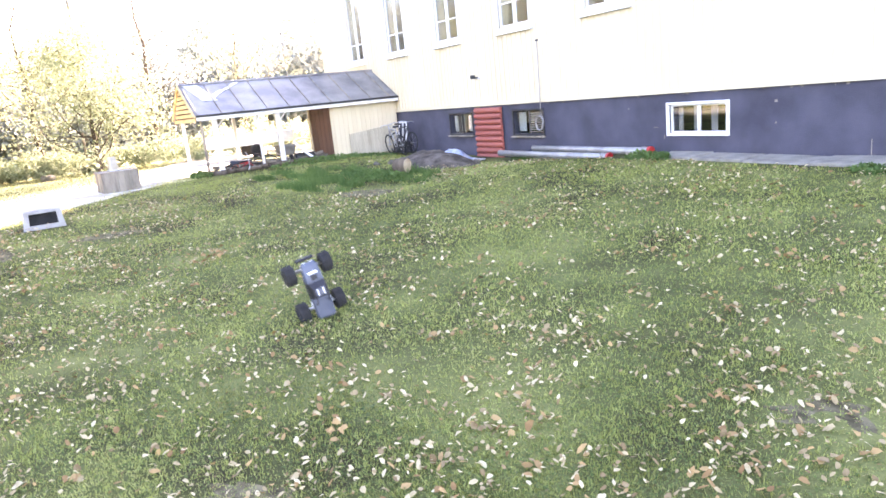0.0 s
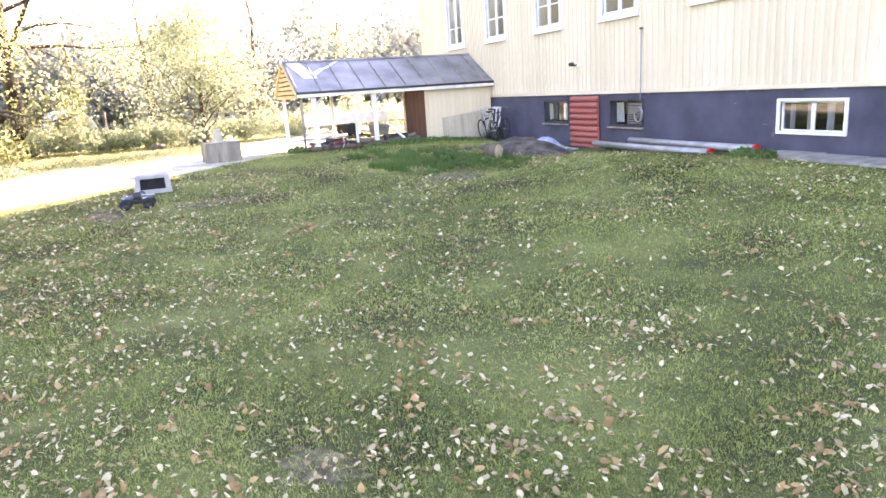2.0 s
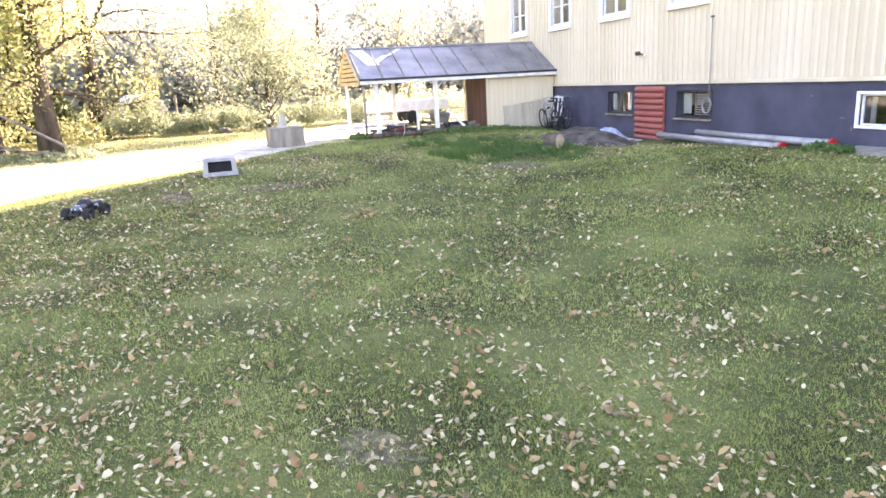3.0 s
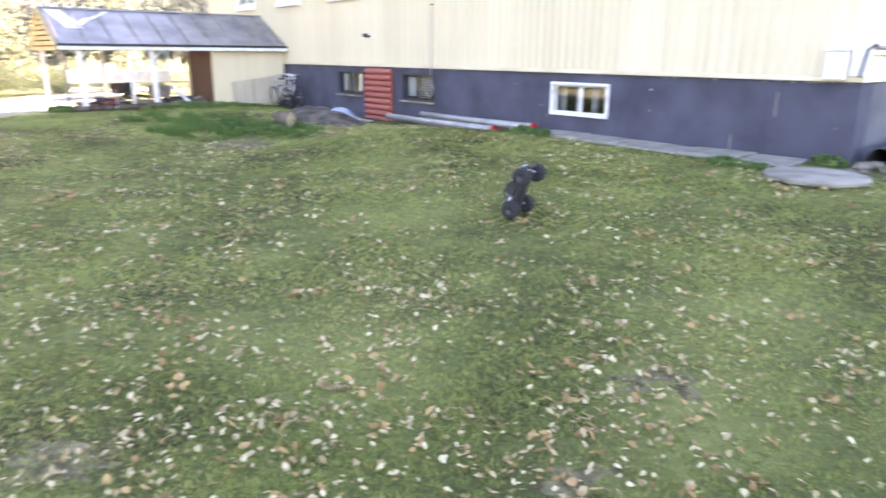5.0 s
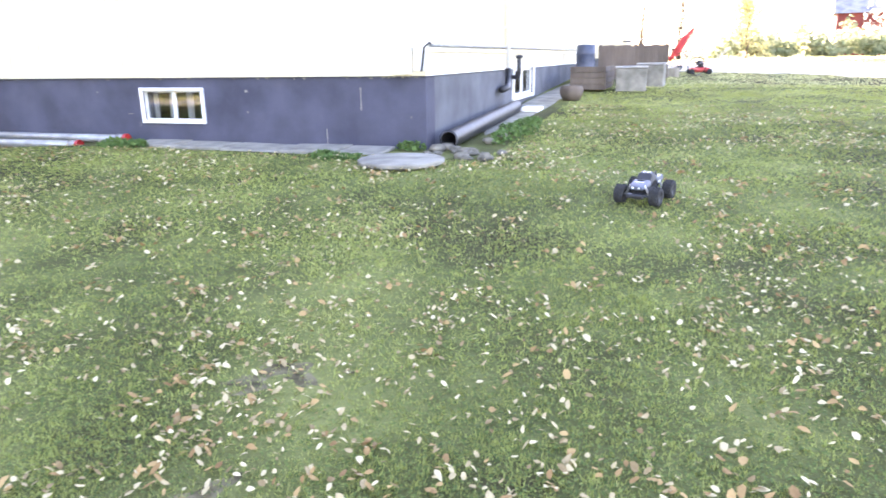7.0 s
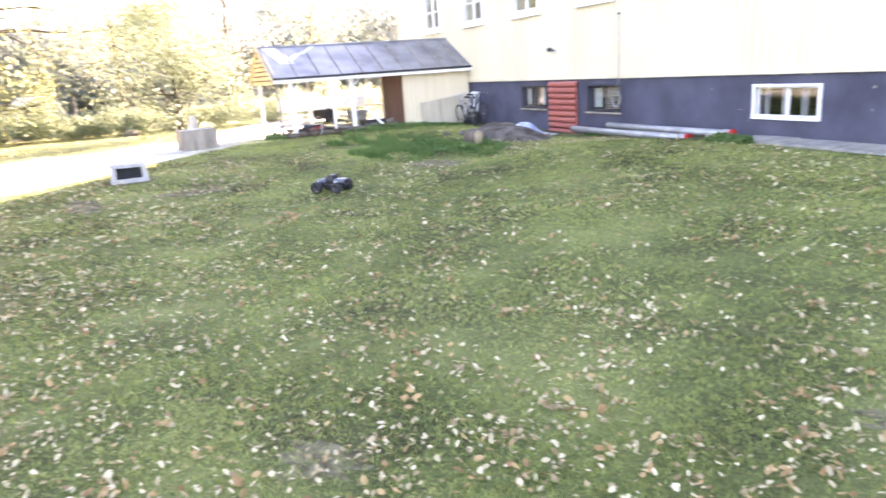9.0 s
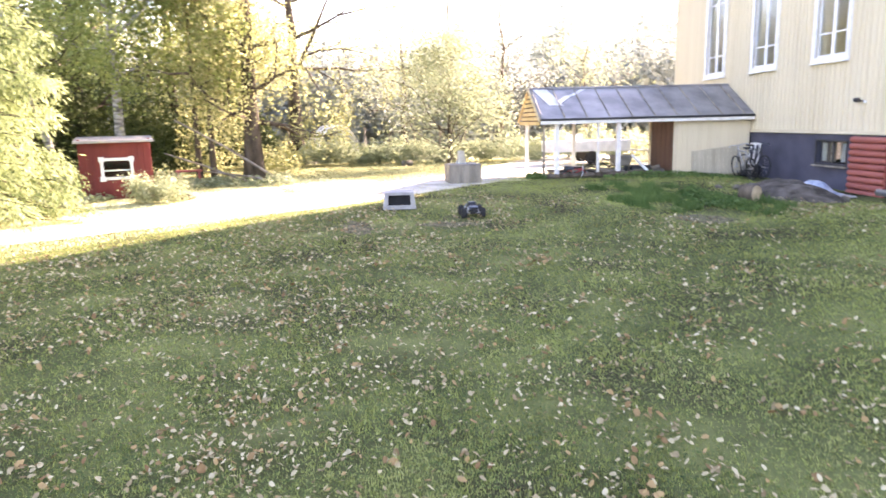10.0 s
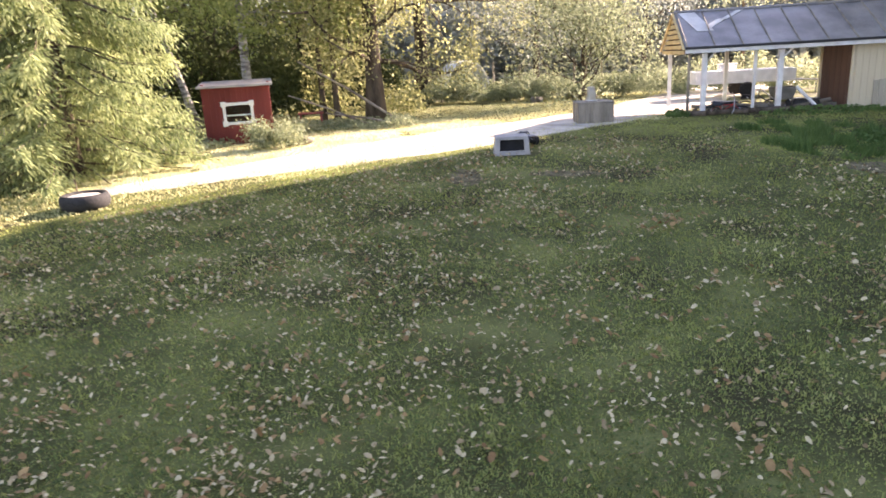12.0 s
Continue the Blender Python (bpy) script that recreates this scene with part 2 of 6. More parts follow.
def quads(name, centre, u, w, material, bend=None):
    """One mesh of many small leaves: centres and two half-axes, each (n, 3); each a folded six-cornered blade."""
    n = len(centre)
    k = np.cross(u, w)
    k /= np.linalg.norm(k, axis=1, keepdims=True) + 1e-9
    fold = (0.25 if bend is None else bend) * np.linalg.norm(w, axis=1, keepdims=True) * k
    v = np.stack([centre - u, centre - 0.1 * u + w + fold, centre + u, centre - 0.1 * u - w + fold], 1).reshape(-1, 3)
    idx = np.arange(n)[:, None] * 4
    tri = np.concatenate([idx + [0, 2, 1], idx + [0, 3, 2]], 1).reshape(-1, 3)
    return soup(name, v, tri, material)


def round_leaves(name, centre, u, w, material):
    """One mesh of many six-cornered leaves with a lifted rim."""
    n = len(centre)
    k = np.cross(u, w)
    k /= np.linalg.norm(k, axis=1, keepdims=True) + 1e-9
    up = (0.15 + 0.6 * (np.arange(n) * 0.618 % 1))[:, None] * np.linalg.norm(w, axis=1, keepdims=True) * k
    v = np.stack([centre - u, centre - 0.45 * u + w + up, centre + 0.45 * u + 0.85 * w + 0.6 * up, centre + 1.15 * u + 0.5 * up, centre + 0.45 * u - 0.85 * w + up, centre - 0.45 * u - w + 0.7 * up], 1).reshape(-1, 3)
    idx = np.arange(n)[:, None] * 6
    tri = np.concatenate([idx + [0, 5, 1], idx + [1, 5, 2], idx + [2, 5, 4], idx + [2, 4, 3]], 1).reshape(-1, 3)
    return soup(name, v, tri, material)


def soup(name, v, tri, material):
    me = bpy.data.meshes.new(name)
    me.vertices.add(len(v))
    me.vertices.foreach_set("co", np.ascontiguousarray(v, np.float32).ravel())
    me.loops.add(len(tri) * 3)
    me.loops.foreach_set("vertex_index", np.ascontiguousarray(tri, np.int32).ravel())
    me.polygons.add(len(tri))
    me.polygons.foreach_set("loop_start", np.arange(len(tri), dtype=np.int32) * 3)
    me.update(calc_edges=True)
    me.materials.append(material)
    return me


# ---- ground ----
def ease(t):
    t = min(max(t, 0.0), 1.0)
    return t * t * (3 - 2 * t)


def ground_z(x, y):
    a = 0.34 * ease((-x - 7) / 13) * (1 - 0.5 * ease((y - 8) / 2.5))
    b = 0.40 * ease((y - 2.0) / 8.5) * (1 - 0.8 * ease((-x - 9) / 6))
    c = 0.042 * min(max(0.0, y - 11), 26) * ease((x + 16) / 8)
    return a + b + c


def ground_np(x, y):
    e = lambda t: (lambda q: q * q * (3 - 2 * q))(np.clip(t, 0, 1))
    return 0.34 * e((-x - 7) / 13) * (1 - 0.5 * e((y - 8) / 2.5)) + 0.40 * e((y - 2.0) / 8.5) * (1 - 0.8 * e((-x - 9) / 6)) + 0.042 * np.clip(y - 11, 0, 26) * e((x + 16) / 8)


def steps(lo, hi, near0, near1, fine):
    s = list(np.arange(near0, near1 + 1e-6, fine))
    d, p, q = fine, near0, near1
    while p > lo or q < hi:
        d *= 1.5
        p, q = p - d, q + d
        s = [max(p, lo)] + s + [min(q, hi)]
    return sorted(set(round(float(v), 3) for v in s))


def ground_sheet():
    xs, ys = steps(-900, 900, -26, 8, 0.4), steps(-900, 900, -9, 32, 0.4)
    geo = Geo()
    for y in ys:
        for x in xs:
            near = -26 < x < 8 and -9 < y < 32
            geo.v.append((x, y, ground_z(x, y) + (0.012 * noise.noise((x * 0.9, y * 0.9, 0)) if near else 0)))
    w = len(xs)
    geo.f = [(j * w + i, j * w + i + 1, (j + 1) * w + i + 1, (j + 1) * w + i) for j in range(len(ys) - 1) for i in range(w - 1)]
    ob = part("ground", geo, LAWN, smooth=True)
    tagged(ob, "mown autumn lawn with thin worn patches, shaded by the house", "lawn", kind="structure")
    return ob


def blob_sheet(name, cx, cy, rx, ry, turn, material, label, category, lift=0.012, seed=1, rim=0.25):
    """A flat irregular patch that follows the ground."""
    geo, rings, n = Geo(), 7, 44
    geo.v.append((cx, cy, ground_z(cx, cy) + lift))
    ct, st = math.cos(radians(turn)), math.sin(radians(turn))
    for r in range(1, rings + 1):
        for k in range(n):
            a = 2 * math.pi * k / n
            s = r / rings * (1 + rim * noise.noise((2 * math.cos(a) + seed * 7, 2 * math.sin(a), seed)) + 0.6 * rim * noise.noise((6 * math.cos(a) + seed, 6 * math.sin(a), 5)))
            px, py = rx * s * math.cos(a), ry * s * math.sin(a)
            x, y = cx + px * ct - py * st, cy + px * st + py * ct
            geo.v.append((x, y, ground_z(x, y) + (lift if r < rings else -0.03) + 0.006 * noise.noise((x * 5, y * 5, 2))))
    geo.f = [(0, 1 + k, 1 + (k + 1) % n) for k in range(n)]
    for r in range(rings - 1):
        geo.f += [(1 + r * n + k, 1 + (r + 1) * n + k, 1 + (r + 1) * n + (k + 1) % n, 1 + r * n + (k + 1) % n) for k in range(n)]
    ob = part(name, geo, material, smooth=True)
    tagged(ob, label, category, kind="structure")
    return ob


def strip(name, pts, material, label, category, lift=0.015):
    """A road: (x, y, half width) along its middle line."""
    dense = []
    for (x0, y0, h0), (x1, y1, h1) in zip(pts, pts[1:]):
        for k in range(10):
            s = k / 10
            dense.append((x0 + (x1 - x0) * s, y0 + (y1 - y0) * s, h0 + (h1 - h0) * s))
    dense.append(pts[-1])
    geo, cols = Geo(), 9
    for i, (x, y, h) in enumerate(dense):
        a, b = dense[max(i - 1, 0)], dense[min(i + 1, len(dense) - 1)]
        d = Vector((b[0] - a[0], b[1] - a[1])).normalized()
        for c in range(cols):
            s = (c / (cols - 1) * 2 - 1) * h * (1 + 0.18 * noise.noise((x * 0.8, y * 0.8, 3 + (c > 4))))
            px, py = x - d.y * s, y + d.x * s
            geo.v.append((px, py, ground_z(px, py) + (lift if 0 < c < cols - 1 else -0.02)))
    geo.f = [(i * cols + c, (i + 1) * cols + c, (i + 1) * cols + c + 1, i * cols + c + 1) for i in range(len(dense) - 1) for c in range(cols - 1)]
    ob = part(name, geo, material, smooth=True)
    tagged(ob, label, category, kind="structure")
    return ob


ROAD = [(-12.3, -7.5, 0.35), (-13.2, -6.4, 0.6), (-14.4, -4.9, 1.0), (-15.9, -3.1, 1.5), (-17.4, -1.3, 1.7), (-19.5, 0.9, 1.7), (-22.6, 3.6, 1.8), (-29, 7.2, 2.2), (-41, 12.0, 3.5)]
ROAD_FAR = [(-6, 36, 3.6), (1.95, 32.0, 3.6), (4.9, 30.4, 3.6), (7.6, 28.7, 3.7), (20, 22, 4), (60, 4, 5)]
ground_sheet()
strip("road_1", ROAD, GRAVEL, "pale sunlit gravel drive beside the lawn", "drive")
# Pale sheet under the far verge; its brightness is painted sunlight.
strip("verge_1", [(x - 1.25, y - 1.2, h + 1.9) for x, y, h in ROAD[:6]], TURF_SUNLIT, "dry turf beyond the drive, sunlight painted into its pale colour", "verge", lift=0.006)
strip("road_2", ROAD_FAR, GRAVEL, "bright sunlit gravel road beyond the lawn", "road")
blob_sheet("bare_patch_1", -13.0, -0.5, 0.8, 0.3, 10, SOIL, "worn bare earth patch in the lawn", "bare patch", seed=2)
blob_sheet("bare_patch_2", -12.3, 5.75, 0.7, 0.4, 30, SOIL, "worn bare earth patch in the lawn", "bare patch", seed=3)
blob_sheet("bare_patch_3", -13.0, 1.2, 0.7, 0.25, 80, SOIL, "worn bare earth patch beside the crate", "bare patch", seed=4)
blob_sheet("bare_patch_4", -2.05, 3.8, 0.36, 0.2, 20, SOIL, "small bare earth patch among fallen leaves", "bare patch", lift=0.003, seed=5, rim=0.7)
blob_sheet("bare_patch_5", -1.83, 2.75, 0.25, 0.13, 70, SOIL, "small bare earth patch among fallen leaves", "bare patch", lift=0.003, seed=6, rim=0.7)
blob_sheet("bare_patch_6", -3.5, 0.95, 0.3, 0.2, 40, SOIL, "small bare earth patch among fallen leaves", "bare patch", lift=0.003, seed=7, rim=0.7)


def off_road(x, y, road=ROAD, ragged=0.0, rng=None):
    """True where a point lies off a road; ragged lets grass creep in over its edges."""
    out = np.ones(len(x), bool)
    edge = 0.97 - (ragged * rng.uniform(0, 1, len(x)) ** 2 if ragged else 0)
    for (x0, y0, h0), (x1, y1, h1) in zip(road, road[1:]):
        dx, dy = x1 - x0, y1 - y0
        s = np.clip(((x - x0) * dx + (y - y0) * dy) / (dx * dx + dy * dy), 0, 1)
        out &= np.hypot(x - x0 - s * dx, y - y0 - s * dy) > (h0 + (h1 - h0) * s) * edge
    return out


def grass_field(name, x, y, hmin, hmax, wid, material, label):
    n = len(x)
    rng = np.random.default_rng(7)
    a = rng.uniform(0, 2 * np.pi, n)
    tuft = 0.5 + 0.5 * np.sin(x * 31 + 2.2 * np.sin(y * 17)) * np.sin(y * 29 + 2.6 * np.sin(x * 13))
    h = rng.uniform(hmin, hmax, n) * (0.4 + 1.2 * tuft)
    lean = rng.uniform(0.1, 0.75, n) * h
    la = rng.uniform(0, 2 * np.pi, n)
    z = ground_np(x, y) - 0.008
    c = np.stack([x, y, z], 1)
    side = np.stack([np.cos(a), np.sin(a), 0 * a], 1) * (wid * rng.uniform(0.7, 1.3, n))[:, None]
    tip = c + np.stack([np.cos(la) * lean, np.sin(la) * lean, h], 1)
    v = np.stack([c - side, c + side, tip], 1).reshape(-1, 3)
    ob = new(name, soup(name, v, np.arange(n * 3).reshape(-1, 3), material))
    tagged(ob, label, "grass", kind="stuff")
    return ob


rng = np.random.default_rng(3)


def patchy(x, y):
    """Thick and thin growth of the lawn, 0 to 1, at two sizes."""
    broad = np.abs(np.sin(x * 1.3 + np.sin(y * 0.9)) * np.cos(y * 1.1 + x * 0.4))
    small = 0.5 + 0.5 * np.sin(x * 9.1 + 2.4 * np.sin(y * 5.3)) * np.sin(y * 8.3 + 2.2 * np.sin(x * 4.1))
    return 0.45 * broad + 0.55 * small


WORN = [(-2.05, 3.8, 0.5), (-1.83, 2.75, 0.4), (-3.5, 0.95, 0.5), (-4.6, 2.4, 0.35), (-6.5, 0.2, 0.6), (-13.0, -0.5, 0.8), (-12.3, 5.75, 0.7), (-13.0, 1.2, 0.7), (-7.9, -1.6, 0.7), (-4.9, -0.6, 0.5), (-2.9, 4.9, 0.4)]


def growth(x, y):
    g = np.ones(len(x))
    for px, py, r in WORN:
        g *= 1 - 0.75 * np.exp(-((x - px) ** 2 + (y - py) ** 2) / (r * r))
    return g


def lawn_area(x, y):
    ok = ((y < 9.9) | ((x > -2.6) & (y < 27))) & (x > -19.5) & (x * 0.73 + y * 0.68 > -12.35)
    return ok & ~((x + 15.2) ** 2 + (y - 0.3) ** 2 < 0.25) & off_road(x, y) & off_road(x, y, ROAD_FAR)


n = 1150000
ang = rng.uniform(radians(62), radians(232), n)
rad = 1.7 + 21.3 * rng.uniform(0, 1, n) ** 1.65
gx, gy = -0.6 + rad * np.cos(ang), 0.4 + rad * np.sin(ang)
keep = lawn_area(gx, gy) & (rng.uniform(0, 1, n) < (0.48 + 0.45 * patchy(gx, gy)) * growth(gx, gy))
gx, gy, rad = gx[keep], gy[keep], rad[keep]
grass_field("grass_blades", gx, gy, 0.012, 0.036, 0.0012 + 0.00095 * rad, BLADE, "short green and straw-coloured grass blades of the lawn")
n = 110000
ang, rad = rng.uniform(0, 2 * np.pi, n), 13 * np.sqrt(rng.uniform(0, 1, n))
gx, gy = -0.6 + rad * np.cos(ang), 0.4 + rad * np.sin(ang)
keep = lawn_area(gx, gy) & ((rad < 2.0) | (np.degrees(ang) < 64) | (np.degrees(ang) > 230))
grass_field("lawn_grass", gx[keep], gy[keep], 0.012, 0.036, 0.009, BLADE, "short green grass of the lawn round the path")
n = 360000
ang = rng.uniform(radians(62), radians(232), n)
rad = 1.7 + 12.5 * rng.uniform(0, 1, n) ** 1.5
gx, gy = -0.6 + rad * np.cos(ang), 0.4 + rad * np.sin(ang)
keep = lawn_area(gx, gy) & (rng.uniform(0, 1, n) < (0.55 + 0.45 * patchy(gx * 1.3 + 5, gy * 1.3)) * growth(gx, gy))
gx, gy, rad = gx[keep], gy[keep], rad[keep]
n = len(gx)
ang, tip = rng.uniform(0, 2 * np.pi, n), rng.uniform(-0.55, 0.55, (n, 2))
half = ((0.0042 + 0.0007 * rad) * rng.uniform(0.7, 1.4, n))[:, None]
herb_u = np.stack([np.cos(ang), np.sin(ang), tip[:, 0]], 1) * half
herb_w = np.stack([-np.sin(ang), np.cos(ang), tip[:, 1]], 1) * half * 0.8
herb_c = np.stack([gx, gy, ground_np(gx, gy) + rng.uniform(0.004, 0.026, n)], 1)
tagged(new("clover", quads("clover", herb_c, herb_u, herb_w, HERB)), "low clover and small broad-leaved herbs in the lawn", "clover", kind="stuff")
n = 200000
pick = rng.uniform(0, 1, n) < 0.72
gx = np.where(pick, rng.uniform(-31, -9.5, n), rng.uniform(-2.4, 16, n))
gy = np.where(pick, rng.uniform(-12, 7.0, n), rng.uniform(22, 50, n))
# By the drive, the sun-paled blades begin at the house's shadow edge.
keep = off_road(gx, gy, ROAD, 0.75, rng) & off_road(gx, gy, ROAD_FAR, 0.3, rng) & ((gx < -19.5) | (gx > -3) | (gx * 0.73 + gy * 0.68 < -12.35)) & ~((gx > -24.2) & (gx < -18) & (gy > 4.4))
gx, gy = gx[keep], gy[keep]
grass_field("far_grass", gx, gy, 0.02, 0.06, 0.016, DRY_SUNLIT, "dry grass beside the drive and along the road, sunlight painted into its pale colour")
n = 60000
gx, gy = rng.uniform(-20.5, -10.5, n), rng.uniform(-8.5, 5.0, n)
keep = ~off_road(gx, gy) & off_road(gx, gy, ROAD, 0.75, rng)
gx, gy = gx[keep], gy[keep]
grass_field("verge_grass", gx, gy, 0.03, 0.06, 0.011, DRY_SUNLIT, "dry grass creeping over the edges of the drive, paled to look sunlit")
n = 24000
ang, rad = rng.uniform(0, 2 * np.pi, n), np.sqrt(rng.uniform(0, 1, n))
gx, gy = -14.9 + 2.8 * rad * np.cos(ang) - 0.5 * rad * np.sin(ang), 6.3 + 1.3 * rad * np.sin(ang) + 0.9 * rad * np.cos(ang)
keep = np.array([noise.noise((a * 0.9, b * 1.6, 8)) + 0.5 * noise.noise((a * 2.4, b * 2.4, 8)) for a, b in zip(gx, gy)]) > 0.05
gx, gy = gx[keep], gy[keep]
grass_field("tall_grass", gx, gy, 0.04, 0.17, 0.010, LUSH, "lush dark green uncut grass near the shed")


def fallen_leaves():
    rng = np.random.default_rng(11)
    n = 170000
    x, y = rng.uniform(-17, 7, n), rng.uniform(-6, 17, n)
    d = np.hypot(x, y)
    clump = np.array([noise.noise((a * 0.7, b * 0.7, 4)) + 0.6 * noise.noise((a * 2.5, b * 2.5, 9)) for a, b in zip(x, y)])
    keep = (d > 1.0) & (rng.uniform(-0.3, 1.15, n) < clump * (1.7 - 1.1 * np.clip((d - 3.0) / 5, 0, 1)) - 0.08 - 0.02 * np.clip((d - 3.0) / 5, 0, 1) + 0.38 * np.clip((-x - 1.5) / 3, 0, 1) * np.clip((2.5 - y) / 3, 0, 1)) & ((y < 9.8) | (x > -2.4)) & (x * 0.73 + y * 0.68 > -11.8) & ((x + 14.9) ** 2 / 9 + (y - 6.4) ** 2 / 3 > 1)
    x, y = x[keep], y[keep]
    for px, py, spread, count in ((-2.05, 3.8, 0.6, 170), (-1.83, 2.75, 0.5, 130), (-3.5, 0.95, 0.7, 190), (-0.6, 3.3, 0.5, 70), (-4.6, 2.4, 0.8, 130), (-6.5, 0.2, 1.0, 240), (-4.9, -0.6, 0.8, 220), (-7.9, -1.6, 0.9, 200), (-2.9, 4.9, 0.7, 130)):
        x, y = np.append(x, rng.normal(px, spread * 0.8, count)), np.append(y, rng.normal(py, spread * 0.8, count))
    # small drifts of a few overlapping leaves
    m = 640
    a, r = rng.uniform(radians(64), radians(230), m), 2.3 + 7.5 * rng.uniform(0, 1, m) ** 1.2
    many = rng.integers(3, 8, m)
    hx, hy = np.repeat(-0.6 + r * np.cos(a), many), np.repeat(0.4 + r * np.sin(a), many)
    loose = len(x)
    x, y = np.append(x, hx + rng.normal(0, 0.055, len(hx))), np.append(y, hy + rng.normal(0, 0.055, len(hx)))
    d = np.hypot(x + 0.6, y - 0.4)
    n = len(x)
    size = np.where(np.arange(n) < loose, rng.uniform(0.009, 0.023, n), rng.uniform(0.015, 0.028, n)) * (1 + 0.35 * np.clip((d - 6) / 6, 0, 1))
    a = rng.uniform(0, 2 * np.pi, n)
    tilt = rng.uniform(-0.75, 0.75, (n, 2))
    u = np.stack([np.cos(a), np.sin(a), tilt[:, 0]], 1) * size[:, None]
    w = np.stack([-np.sin(a), np.cos(a), tilt[:, 1]], 1) * (size * rng.uniform(0.38, 0.85, n))[:, None]
    c = np.stack([x, y, ground_np(x, y) + rng.uniform(0.022, 0.034, n) + 0.03 * np.clip((d - 4) / 6, 0, 1)], 1)
    order = np.argsort(d)
    seen = [i for i in order if 66 < math.degrees(math.atan2(y[i] - 0.4, x[i] + 0.6)) % 360 < 228 and d[i] > 2.2][:290]
    near, rest = np.array(seen), np.setdiff1d(order, seen)
    orange = rng.uniform(0, 1, n) < np.where(np.arange(n) < loose, 0.13, 0.42)
    ro = rest[orange[rest]]
    rp = rest[~orange[rest]]
    litter = new("fallen_leaves", round_leaves("fallen_leaves", c[rp], u[rp], w[rp], LEAF))
    tagged(litter, "pale dry birch leaves scattered over the lawn", "fallen leaves", kind="stuff")
    amber = new("tan_leaves", round_leaves("tan_leaves", c[ro], u[ro] * 1.15, w[ro] * 1.15, LEAF_O))
    tagged(amber, "tan-brown dry leaves scattered over the lawn", "fallen leaves", kind="stuff")
    one = Geo().add([(-1, 0, 0), (-0.35, 0.62, 0.22), (0.35, 0.5, 0.16), (1.15, 0, 0.1), (0.35, -0.5, 0.2), (-0.35, -0.62, 0.28), (0, 0, -0.02)],
                    [(6, 1, 0), (6, 2, 1), (6, 3, 2), (6, 4, 3), (6, 5, 4), (6, 0, 5)])
    me, mo = mesh_of("leaf", one, LEAF_P), mesh_of("leaf", one, LEAF_O)
    for i in near:
        ob = part("leaf", mo if orange[i] else me, None, litter)
        ob.matrix_basis = Matrix.Translation(c[i]) @ Euler((tilt[i, 0] * 0.6, tilt[i, 1] * 0.6, a[i])).to_matrix().to_4x4() @ Matrix.Diagonal((size[i], size[i], size[i], 1))


fallen_leaves()

# ---- house ----
WY, X0, X1, Y1 = 10.8, -26.2, -3.75, 36.0
PT, EAVE = 1.55, 9.3


def holed_wall(length, z0, z1, thick, holes):
    """A wall along local x from 0 to length, outer face at y = 0, going back to y = thick, with holes (x0, x1, z0, z1)."""
    xs = sorted({0, length, *[h[0] for h in holes], *[h[1] for h in holes]})
    zs = sorted({z0, z1, *[h[2] for h in holes], *[h[3] for h in holes]})
    full = {}
    for i in range(len(xs) - 1):
        for j in range(len(zs) - 1):
            mx, mz = (xs[i] + xs[i + 1]) / 2, (zs[j] + zs[j + 1]) / 2
            full[i, j] = not any(h[0] < mx < h[1] and h[2] < mz < h[3] for h in holes)
    geo = Geo()
    for (i, j), on in full.items():
        if not on:
            continue
        a, b, c, d = xs[i], xs[i + 1], zs[j], zs[j + 1]
        geo.add([(a, 0, c), (b, 0, c), (b, 0, d), (a, 0, d)], [(0, 1, 2, 3)])
        geo.add([(a, thick, c), (b, thick, c), (b, thick, d), (a, thick, d)], [(3, 2, 1, 0)])
        for (di, dj), q in (((-1, 0), [(a, 0, c), (a, 0, d), (a, thick, d), (a, thick, c)]), ((1, 0), [(b, 0, c), (b, thick, c), (b, thick, d), (b, 0, d)]),
                            ((0, -1), [(a, 0, c), (a, thick, c), (b, thick, c), (b, 0, c)]), ((0, 1), [(a, 0, d), (b, 0, d), (b, thick, d), (a, thick, d)])):
            if not full.get((i + di, j + dj), False):
                geo.add(q, [(0, 1, 2, 3)])
    return geo


def window_unit(parent, x, z, w, h, casing, cols, bars, name="window", frame_w=0.06, out=0.05, label="", sill=True):
    """A window in a wall's own space: outer face at y = 0, looking to -y."""
    win = part(name, frame_geo(x, z, w, h, casing, out), WHITE, parent, label)
    fr = Geo()
    cw = w / cols
    for k in range(cols):
        a, b = x + k * cw, x + (k + 1) * cw
        for g4 in ((a, a + frame_w, z, z + h), (b - frame_w, b, z, z + h), (a + frame_w, b - frame_w, z, z + frame_w), (a + frame_w, b - frame_w, z + h - frame_w, z + h)):
            cbox(g4[0], g4[1], 0.03, 0.085, g4[2], g4[3], 0.006, fr)
        for zz in bars:
            cbox(a + frame_w, b - frame_w, 0.04, 0.075, z + h * zz - 0.018, z + h * zz + 0.018, 0.005, fr)
    part("sash", fr, WHITE, win)
    for k in range(cols):
        a, b = x + k * cw + frame_w, x + (k + 1) * cw - frame_w
        pane = part("pane", cbox(a, b, 0.055, 0.061, z + frame_w, z + h - frame_w, 0.001), GLASS, win)
        pane.visible_shadow = False
    if sill:
        part("sill", cbox(x - casing, x + w + casing, -out - 0.05, 0.0, z - casing - 0.035, z - casing - 0.003, 0.006), WHITE, win)
    return win


